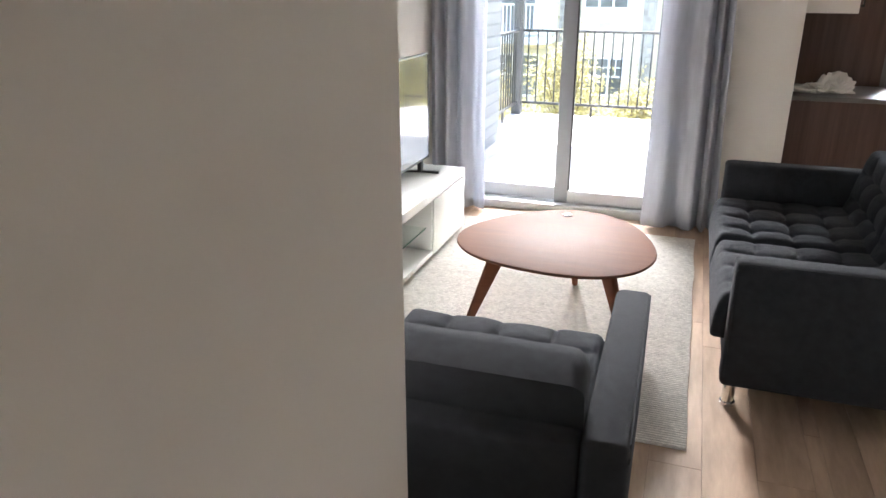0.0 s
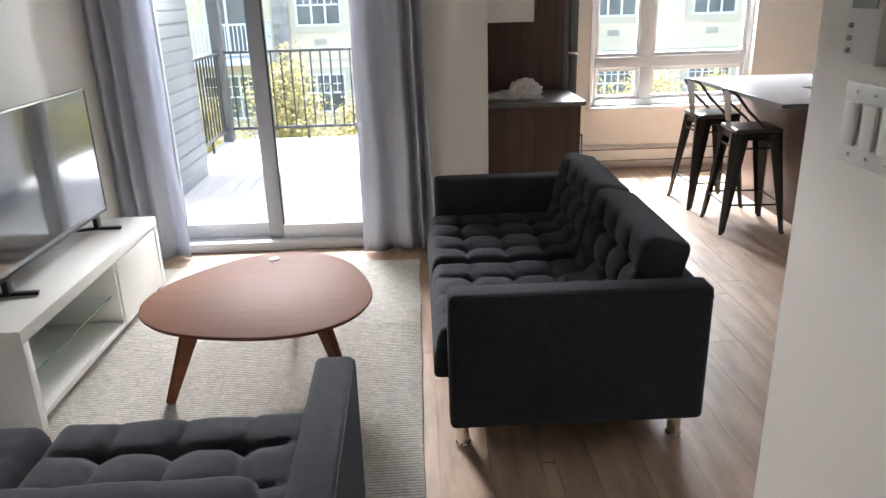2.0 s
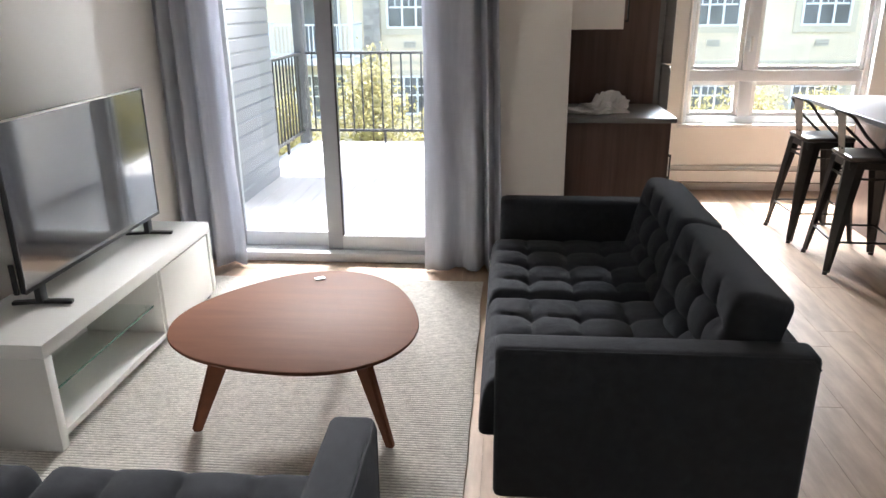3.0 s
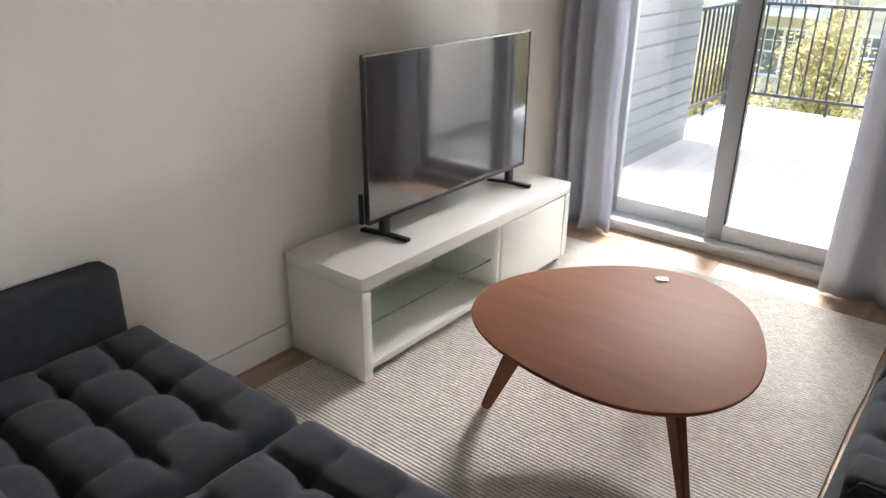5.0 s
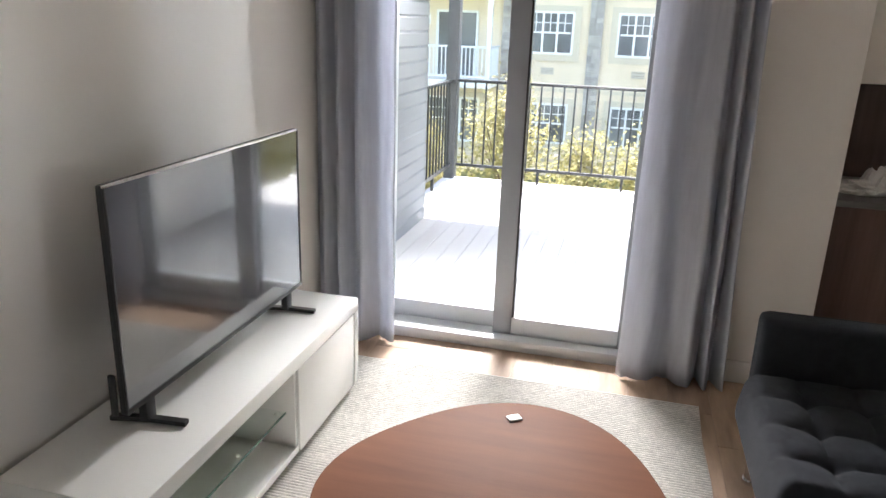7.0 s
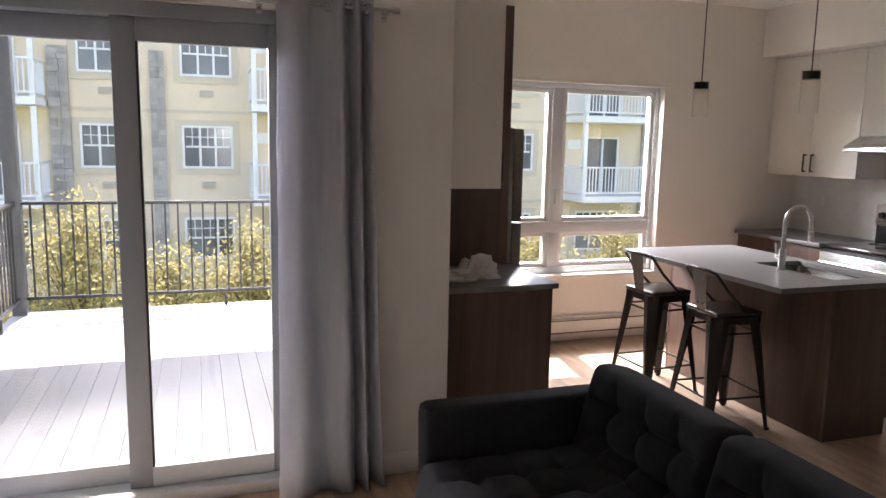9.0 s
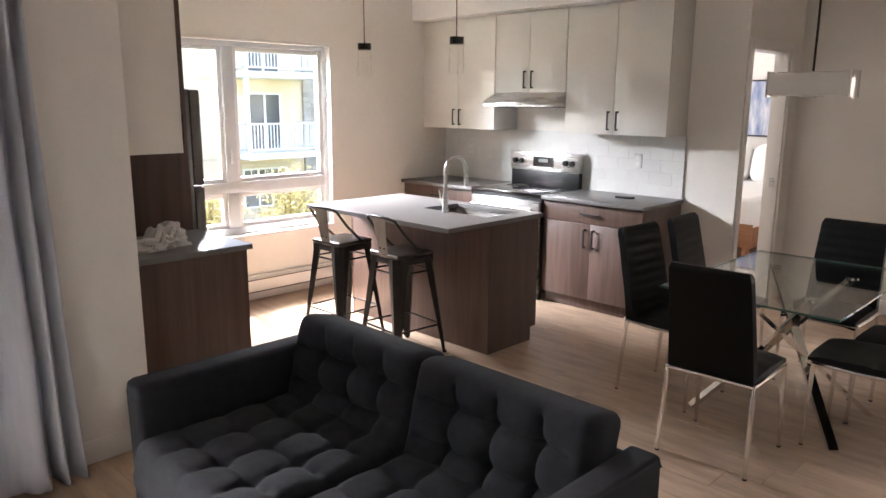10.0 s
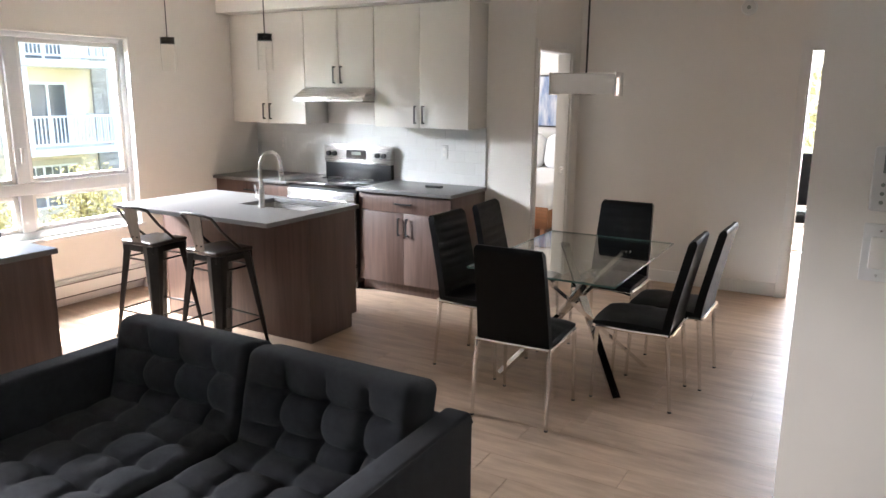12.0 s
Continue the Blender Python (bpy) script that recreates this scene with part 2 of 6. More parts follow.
# ---------------------------------------------------------------- mesh helpers
def box(bm, x0, x1, y0, y1, z0, z1, bevel=0.0, seg=2):
    r = bmesh.ops.create_cube(bm, size=1.0)
    vs = r["verts"]
    for v in vs:
        v.co = Vector(((x0 + x1) / 2 + v.co.x * (x1 - x0), (y0 + y1) / 2 + v.co.y * (y1 - y0), (z0 + z1) / 2 + v.co.z * (z1 - z0)))
    if bevel:
        edges = list({e for v in vs for e in v.link_edges})
        bmesh.ops.bevel(bm, geom=edges, offset=bevel, segments=seg, affect="EDGES", profile=0.5)
    return vs


def rod(bm, a, b, r0, r1=None, n=16):
    """A tapered round bar from a to b."""
    a, b = Vector(a), Vector(b)
    d = b - a
    q = d.to_track_quat("Z", "Y").to_matrix().to_4x4()
    bmesh.ops.create_cone(bm, cap_ends=True, segments=n, radius1=r0, radius2=r0 if r1 is None else r1, depth=d.length,
                          matrix=Matrix.Translation((a + b) / 2) @ q)


def bar(bm, a, b, w, h, w2=None, h2=None, up=(0, 0, 1)):
    """A tapered rectangular bar from a to b."""
    a, b = Vector(a), Vector(b)
    d = (b - a).normalized()
    s = d.cross(Vector(up))
    s = s.normalized() if s.length > 1e-4 else Vector((1, 0, 0))
    u = s.cross(d).normalized()
    w2, h2 = w2 or w, h2 or h
    rings = []
    for p, ww, hh in ((a, w, h), (b, w2, h2)):
        rings.append([bm.verts.new(p + s * i * ww / 2 + u * j * hh / 2) for i, j in ((-1, -1), (1, -1), (1, 1), (-1, 1))])
    bm.faces.new(rings[0][::-1])
    bm.faces.new(rings[1])
    for k in range(4):
        bm.faces.new((rings[0][k], rings[0][(k + 1) % 4], rings[1][(k + 1) % 4], rings[1][k]))


def tube(bm, pts, r, n=10):
    """A round tube along a list of points."""
    pts = [Vector(p) for p in pts]
    rings, prev = [], None
    for i, p in enumerate(pts):
        d = (pts[min(i + 1, len(pts) - 1)] - pts[max(i - 1, 0)]).normalized()
        ref = prev if prev is not None else (Vector((0, 0, 1)) if abs(d.z) < 0.9 else Vector((1, 0, 0)))
        s = (ref - d * ref.dot(d)).normalized()
        t = d.cross(s)
        prev = s
        rings.append([bm.verts.new(p + (s * math.cos(2 * math.pi * k / n) + t * math.sin(2 * math.pi * k / n)) * r) for k in range(n)])
    for a, b in zip(rings, rings[1:]):
        for k in range(n):
            bm.faces.new((a[k], a[(k + 1) % n], b[(k + 1) % n], b[k]))
    bm.faces.new(rings[0][::-1])
    bm.faces.new(rings[-1])


def smooth(ob, angle=40):
    for p in ob.data.polygons:
        p.use_smooth = True
    ob.data.set_sharp_from_angle(angle=radians(angle))
    return ob


def part(name, bm, material, parent=None, label="", shade=True, angle=40):
    bmesh.ops.recalc_face_normals(bm, faces=bm.faces)
    me = bpy.data.meshes.new(name)
    bm.to_mesh(me)
    bm.free()
    me.materials.append(material)
    ob = new(name, me)
    if parent is not None:
        ob.parent = parent
    if label:
        tagged(ob, label)
    return smooth(ob, angle) if shade else ob


def boxpart(name, dims, material, parent=None, bevel=0.003, label=""):
    bm = bmesh.new()
    box(bm, *dims, bevel=bevel)
    return part(name, bm, material, parent, label)


def thing(name, label, category, at=(0, 0, 0), turn=0, group=""):
    e = new(name)
    e.matrix_world = pose(*at, 0, 0, turn)
    return tagged(e, label, category, group)


def shared(name, mesh, parent, at, turn=0):
    ob = new(name, mesh)
    ob.parent = parent
    ob.matrix_basis = pose(*at, 0, 0, turn)
    return ob


def structure(name, boxes, material, label, category, bevel=0.0):
    bm = bmesh.new()
    for b in boxes:
        box(bm, *b, bevel=bevel)
    return tagged(part(name, bm, material, None, label, shade=False), label, category, kind="structure")


# ---------------------------------------------------------------- plan
H = 2.85                       # ceiling
YN, YK = 0.10, 2.09            # living and kitchen window walls (inner faces)
XK, XR, XE = 2.42, 6.50, 7.58  # kitchen west wall, range wall, dining east wall
YS, XH = -3.81, 1.343          # wall behind the sofa and its corner
XS, YSN = 2.65, -3.292         # hall wall with the switches and its end
YB = -1.00                     # wall with the bedroom door
PX0, PX1, PZ = 0.26, 1.70, 2.20
WX0, WX1, WZ0, WZ1 = 3.53, 5.04, 0.54, 2.16
D1X0, D1X1, DZ = 6.58, 7.34, 2.085
D2Y0, D2Y1 = -3.75, -2.93

structure("wall_west", [(-0.15, 0, YS - 0.15, YN + 0.2, 0, H)], M_WALL, "plain warm off-white painted wall behind the television", "wall")
structure("wall_north_living", [(0, PX0, YN, YN + 0.2, 0, H), (PX1, XK, YN, YN + 0.2, 0, H), (PX0, PX1, YN, YN + 0.2, PZ, H)], M_WALL,
          "off-white painted wall round the balcony door", "wall")
structure("wall_kitchen_west", [(XK - 0.15, XK, YN + 0.2, YK + 0.2, 0, H)], M_WALL, "off-white kitchen side wall behind the fridge", "wall")
structure("wall_kitchen_north", [(XK, WX0, YK, YK + 0.2, 0, H), (WX1, XR + 0.08, YK, YK + 0.2, 0, H), (WX0, WX1, YK, YK + 0.2, 0, WZ0), (WX0, WX1, YK, YK + 0.2, WZ1, H)],
          M_WALL, "off-white painted kitchen wall with a large window", "wall")
structure("wall_range", [(XR, XR + 0.08, YB + 0.12, YK, 0, H)], M_WALL, "off-white painted wall behind the range", "wall")
structure("wall_bedroom", [(XR, D1X0, YB, YB + 0.12, 0, H), (D1X1, XE + 0.12, YB, YB + 0.12, 0, H), (D1X0, D1X1, YB, YB + 0.12, DZ, H)], M_WALL,
          "off-white painted wall with the bedroom doorway", "wall")
structure("wall_east", [(XE, XE + 0.12, D2Y1, YB, 0, H), (XE, XE + 0.12, -5.62, D2Y0, 0, H), (XE, XE + 0.12, D2Y0, D2Y1, DZ, H)], M_WALL,
          "off-white painted dining wall with a second doorway", "wall")
structure("wall_south_living", [(0, XH, YS - 0.15, YS, 0, H)], M_WALL, "off-white painted wall behind the sofa", "wall")
structure("wall_hall_west", [(XH - 0.15, XH, -7.0, YS - 0.15, 0, H)], M_WALL, "off-white painted hall wall", "wall")
structure("wall_hall_east", [(XS, XS + 0.12, -7.0, YSN, 0, H)], M_WALL, "off-white painted hall wall carrying the switches", "wall")
structure("wall_hall_south", [(XH - 0.15, XS + 0.12, -7.15, -7.0, 0, H)], M_WALL, "plain off-white wall closing the hall", "wall")
structure("wall_dining_south", [(XS + 0.12, XE + 0.12, -5.77, -5.62, 0, H)], M_WALL, "plain off-white wall closing the dining area", "wall")
# rooms behind the two doorways
structure("wall_bedroom_far", [(10.4, 10.55, YB, 3.2, 0, H), (XR + 0.08, 8.2, 3.2, 3.35, 0, H), (9.8, 10.55, 3.2, 3.35, 0, H),
                               (8.2, 9.8, 3.2, 3.35, 0, 0.7), (8.2, 9.8, 3.2, 3.35, 2.2, H), (XE + 0.12, 10.4, YB, YB + 0.12, 0, H), (XR + 0.08, XR + 0.2, YK + 0.2, 3.2, 0, H)],
          M_WALL, "off-white painted bedroom walls", "wall")
structure("wall_office_far", [(11.4, 11.55, -5.62, -4.2, 0, H), (11.4, 11.55, -2.2, YB, 0, H), (11.4, 11.55, -4.2, -2.2, 0, 0.7), (11.4, 11.55, -4.2, -2.2, 2.3, H),
                              (XE + 0.12, 11.55, -5.77, -5.62, 0, H), (10.4, 11.4, YB - 0.12, YB, 0, H)], M_WALL, "off-white painted study walls", "wall")
structure("ceiling", [(-0.15, XK, -3.96, YN + 0.2, H, H + 0.2), (XK, XR + 0.08, -7.15, YK + 0.2, H, H + 0.2), (XR + 0.08, 11.55, -7.15, 3.35, H, H + 0.2), (XH - 0.15, XK, -7.15, -3.96, H, H + 0.2)], M_CEIL, "plain white painted ceiling", "ceiling")
structure("bulkhead", [(6.02, XR, -0.585, YK, 2.44, H)], M_CEIL, "painted bulkhead above the wall cabinets", "bulkhead")
floor = structure("floor", [(-0.15, XK, -3.96, YN + 0.2, -0.20, -0.006), (XK, XR + 0.08, -7.15, YK + 0.2, -0.20, -0.006), (XR + 0.08, 11.55, -7.15, 3.35, -0.20, -0.006), (XH - 0.15, XK, -7.15, -3.96, -0.20, -0.006)], M_SUBFLOOR,
                  "light oak vinyl plank floor", "floor")


def baseboards():
    t, h = 0.014, 0.115
    runs = [(0, t, YS, YN), (0, PX0 - 0.06, YN - t, YN), (PX1 + 0.06, XK, YN - t, YN), (t, XH, YS, YS + t), (XH, XH + t, -7, YS + t), (XS - t, XS, -7, YSN), (XS - t, XS + 0.12 + t, YSN, YSN + t),
            (XS + 0.12, XS + 0.12 + t, -5.62, YSN), (XE - t, XE, D2Y1 + 0.075, YB - 0.002), (XE - t, XE, -5.62, D2Y0 - 0.075), (XR - t, XR, YB - t, -0.60), (XS + 0.14, XE - t, -5.62, -5.62 + t),
            (D1X1 + 0.075, XE - t, YB - t, YB), (XK, WX0 - 0.3, YK - t, YK), (WX1 + 0.02, 5.86, YK - t, YK)]
    for r in runs:
        bm = bmesh.new()
        box(bm, *r, 0.002, h, bevel=0.004)
        tagged(part("baseboard", bm, M_TRIM), "white painted baseboard along the wall", "baseboard", kind="structure")


baseboards()


def casing(name, fixed, axis, a0, a1, top, depth, face):
    """Trim and jamb lining of a doorway. axis 'x': the wall runs along x."""
    w, t = 0.065, 0.016
    ob = tagged(new(name), "white painted door casing round an open doorway", "door frame", kind="structure")
    for nm, b0, b1, z0, z1 in (("jamb", a0 - w, a0, 0, top + w), ("jamb", a1, a1 + w, 0, top + w), ("head", a0, a1, top, top + w)):
        bm = bmesh.new()
        f0, f1 = fixed + (0 if face > 0 else -t), fixed + (t if face > 0 else 0)
        if axis == "x":
            box(bm, b0, b1, f0, f1, z0, z1, bevel=0.004)
        else:
            box(bm, f0, f1, b0, b1, z0, z1, bevel=0.004)
        part(nm, bm, M_TRIM, ob)
    for b0, b1, z0, z1 in ((a0, a0 + 0.018, 0, top), (a1 - 0.018, a1, 0, top), (a0 + 0.018, a1 - 0.018, top - 0.018, top)):
        bm = bmesh.new()
        if axis == "x":
            box(bm, b0, b1, fixed + 0.002, fixed + depth, z0, z1, bevel=0.002)
        else:
            box(bm, fixed + 0.002, fixed + depth, b0, b1, z0, z1, bevel=0.002)
        part("lining", bm, M_TRIM, ob)
    return ob


door_1 = casing("door_1", YB, "x", D1X0, D1X1, DZ, 0.12, -1)
boxpart("strike_plate", (D1X1 - 0.021, D1X1 - 0.018, YB + 0.03, YB + 0.07, 0.98, 1.06), M_STEEL, door_1, 0.0, "brushed steel strike plate")
door_2 = casing("door_2", XE, "y", D2Y0, D2Y1, DZ, 0.12, -1)


def frame_bars(name, parent, x0, x1, z0, z1, y0, y1, w, material):
    for b in ((x0, x0 + w, z0, z1), (x1 - w, x1, z0, z1), (x0 + w, x1 - w, z0, z0 + w), (x0 + w, x1 - w, z1 - w, z1)):
        boxpart(name, (b[0], b[1], y0, y1, b[2], b[3]), material, parent, 0.004)


def pane(parent, x0, x1, y, z0, z1, material=None):
    ob = boxpart("pane", (x0, x1, y - 0.004, y + 0.004, z0, z1), material or M_PANE, parent, 0.0)
    ob.visible_shadow = False
    return ob


# balcony door: outer frame, fixed and sliding leaf
pd = tagged(new("door_3"), "grey-white sliding glass balcony door, closed", "balcony door", kind="structure")
for b in ((PX0, PX0 + 0.05, 0.06, PZ - 0.06), (PX1 - 0.05, PX1, 0.06, PZ - 0.06)):
    boxpart("door_frame", (b[0], b[1], YN + 0.03, YN + 0.19, b[2], b[3]), M_VINYL, pd, 0.004)
boxpart("sill", (PX0, PX1, YN - 0.015, YN + 0.21, 0.0, 0.06), M_VINYL, pd, 0.006)
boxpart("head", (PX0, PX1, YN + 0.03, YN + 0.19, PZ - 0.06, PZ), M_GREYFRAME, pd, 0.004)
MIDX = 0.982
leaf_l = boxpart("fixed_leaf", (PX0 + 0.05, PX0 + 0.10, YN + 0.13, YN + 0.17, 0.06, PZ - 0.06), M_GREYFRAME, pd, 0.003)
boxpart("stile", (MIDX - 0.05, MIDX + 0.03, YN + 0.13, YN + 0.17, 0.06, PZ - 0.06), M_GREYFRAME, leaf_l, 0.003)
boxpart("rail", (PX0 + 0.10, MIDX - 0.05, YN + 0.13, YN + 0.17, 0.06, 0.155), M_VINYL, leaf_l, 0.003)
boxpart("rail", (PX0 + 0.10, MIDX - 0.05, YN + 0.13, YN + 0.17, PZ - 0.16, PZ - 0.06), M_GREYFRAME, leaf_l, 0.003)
pane(leaf_l, PX0 + 0.10, MIDX - 0.05, YN + 0.15, 0.155, PZ - 0.16)
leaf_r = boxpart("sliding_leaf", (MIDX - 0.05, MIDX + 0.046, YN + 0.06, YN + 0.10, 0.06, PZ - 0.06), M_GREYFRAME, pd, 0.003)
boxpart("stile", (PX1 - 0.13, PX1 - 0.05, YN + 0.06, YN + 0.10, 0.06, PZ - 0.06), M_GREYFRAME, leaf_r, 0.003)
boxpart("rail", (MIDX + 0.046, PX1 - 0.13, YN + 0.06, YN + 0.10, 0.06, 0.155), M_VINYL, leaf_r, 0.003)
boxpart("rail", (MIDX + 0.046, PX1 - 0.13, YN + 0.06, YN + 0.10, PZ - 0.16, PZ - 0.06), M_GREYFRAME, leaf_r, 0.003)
pane(leaf_r, MIDX + 0.046, PX1 - 0.13, YN + 0.08, 0.155, PZ - 0.16)
boxpart("gasket", (MIDX + 0.0465, MIDX + 0.056, YN + 0.062, YN + 0.098, 0.155, PZ - 0.16), M_BLACKPLASTIC, leaf_r, 0.0, "black rubber edge strip")

# kitchen window: two lights over two lights
kw = tagged(new("window_1"), "large white vinyl window with a transom bar", "window", kind="structure")
frame_bars("window_frame", kw, WX0, WX1, WZ0 + 0.03, WZ1, YK + 0.06, YK + 0.16, 0.06, M_VINYL)
boxpart("window_sill", (WX0 - 0.02, WX1 + 0.02, YK - 0.02, YK + 0.2, WZ0, WZ0 + 0.03), M_TRIM, kw, 0.004)
ZT = 0.965
boxpart("transom", (WX0 + 0.06, WX1 - 0.06, YK + 0.06, YK + 0.16, ZT - 0.045, ZT + 0.045), M_VINYL, kw, 0.004)
WM = 4.06
boxpart("mullion", (WM - 0.05, WM + 0.05, YK + 0.06, YK + 0.16, ZT + 0.045, WZ1 - 0.06), M_VINYL, kw, 0.004)
boxpart("mullion", (WM - 0.05, WM + 0.05, YK + 0.06, YK + 0.16, WZ0 + 0.09, ZT - 0.045), M_VINYL, kw, 0.004)
for x0, x1, z0, z1 in ((WX0 + 0.06, WM - 0.05, ZT + 0.045, WZ1 - 0.06), (WM + 0.05, WX1 - 0.06, ZT + 0.045, WZ1 - 0.06),
                       (WX0 + 0.06, WM - 0.05, WZ0 + 0.09, ZT - 0.045), (WM + 0.05, WX1 - 0.06, WZ0 + 0.09, ZT - 0.045)):
    frame_bars("sash", kw, x0 + 0.002, x1 - 0.002, z0 + 0.002, z1 - 0.002, YK + 0.08, YK + 0.13, 0.035, M_WHITEPAINT)
    pane(kw, x0 + 0.037, x1 - 0.037, YK + 0.105, z0 + 0.037, z1 - 0.037)
boxpart("window_handle", (WM - 0.012, WM + 0.012, YK + 0.035, YK + 0.06, 1.16, 1.28), M_PLASTICW, kw, 0.004, "white plastic window latch")
for x0 in (WX0 + 0.001, WX1 - 0.021):
    boxpart("reveal", (x0, x0 + 0.02, YK - 0.004, YK + 0.06, WZ0 + 0.03, WZ1), M_TRIM, kw, 0.002)
boxpart("reveal", (WX0 + 0.021, WX1 - 0.021, YK - 0.004, YK + 0.06, WZ1 - 0.02, WZ1 - 0.001), M_TRIM, kw, 0.002)
# windows of the rooms behind; the bedroom one is unseen, added for light
bw = tagged(new("window_2"), "white bedroom window, unseen, added to let light in", "window", kind="structure")
frame_bars("window_frame", bw, 8.2, 9.8, 0.7, 2.2, 3.22, 3.3, 0.06, M_VINYL)
pane(bw, 8.26, 9.74, 3.26, 0.76, 2.14)
ow = tagged(new("window_3"), "white study window", "window", kind="structure")
for b in ((-4.2, -4.14, 0.7, 2.3), (-2.26, -2.2, 0.7, 2.3), (-4.14, -2.26, 0.7, 0.76), (-4.14, -2.26, 2.24, 2.3)):
    boxpart("window_frame", (11.42, 11.5, b[0], b[1], b[2], b[3]), M_VINYL, ow, 0.003)
boxpart("pane", (11.456, 11.464, -4.14, -2.26, 0.76, 2.24), M_PANE, ow, 0.0).visible_shadow = False


# ---------------------------------------------------------------- living room
def tufted(bm, w, d, h, nx, ny, amp=0.030, edge=0.05, res=12, m=None, corner=0.03, rimtuft=0.25, flat=0.28, dimple=0.022, seam=0.004):
    """A buttoned cushion lying flat: w along x, d along y, its soft top facing +z."""
    NX, NY = nx * res, ny * res
    m = m or Matrix.Identity(4)
    top, bot = [], []
    for j in range(NY + 1):
        tr, br = [], []
        for i in range(NX + 1):
            u, v = i / NX, j / NY
            x, y = (u - 0.5) * w, (v - 0.5) * d
            ex, ey = min(u, 1 - u) * w, min(v, 1 - v) * d
            rim = 1.0
            for e in (ex, ey):
                if e < edge:
                    k = 1 - e / edge
                    rim *= math.sqrt(max(0.0, 1 - k * k)) * (1 - flat) + flat
            # soft square puffs between seams, pulled down hardest where the buttons sit
            cu, cv = nx * u - math.floor(min(nx * u, nx - 1e-6)), ny * v - math.floor(min(ny * v, ny - 1e-6))
            pu, pv = 1 - abs(2 * cu - 1) ** 2.4, 1 - abs(2 * cv - 1) ** 2.4
            sag = 1 - (pu * pv) ** 0.62
            fade = rimtuft + (1 - rimtuft) * min(1.0, min(ex / (w / nx * 0.5), ey / (d / ny * 0.5))) ** 1.5
            z = h * rim - amp * sag * fade
            bu, bv = round(u * nx), round(v * ny)
            if 0 < bu < nx:
                z -= seam * math.exp(-((u - bu / nx) * w / 0.007) ** 2) * fade
            if 0 < bv < ny:
                z -= seam * math.exp(-((v - bv / ny) * d / 0.007) ** 2) * fade
            if 0 < bu < nx and 0 < bv < ny:
                dist = math.hypot((u - bu / nx) * w, (v - bv / ny) * d)
                z -= dimple * math.exp(-(dist / 0.030) ** 2)
            z += 0.004 * noise.noise(Vector((x * 9, y * 9, w))) + 0.0025 * noise.noise(Vector((x * 23, y * 23, d)))
            kx, ky = abs(x) - (w / 2 - corner), abs(y) - (d / 2 - corner)
            if kx > 0 and ky > 0:
                f = max(kx, ky) / math.hypot(kx, ky)
                x, y = math.copysign(w / 2 - corner + kx * f, x), math.copysign(d / 2 - corner + ky * f, y)
            tr.append(bm.verts.new(m @ Vector((x, y, z))))
            br.append(bm.verts.new(m @ Vector((x, y, 0.0))) if i in (0, NX) or j in (0, NY) else None)
        top.append(tr)
        bot.append(br)
    for j in range(NY):
        for i in range(NX):
            bm.faces.new((top[j][i], top[j][i + 1], top[j + 1][i + 1], top[j + 1][i]))
    ring = [(i, 0) for i in range(NX)] + [(NX, j) for j in range(NY)] + [(i, NY) for i in range(NX, 0, -1)] + [(0, j) for j in range(NY, 0, -1)]
    for (a, b), (c, e) in zip(ring, ring[1:] + ring[:1]):
        bm.faces.new((bot[b][a], bot[e][c], top[e][c], top[b][a]))
    bm.faces.new([bot[j][i] for i, j in ring])


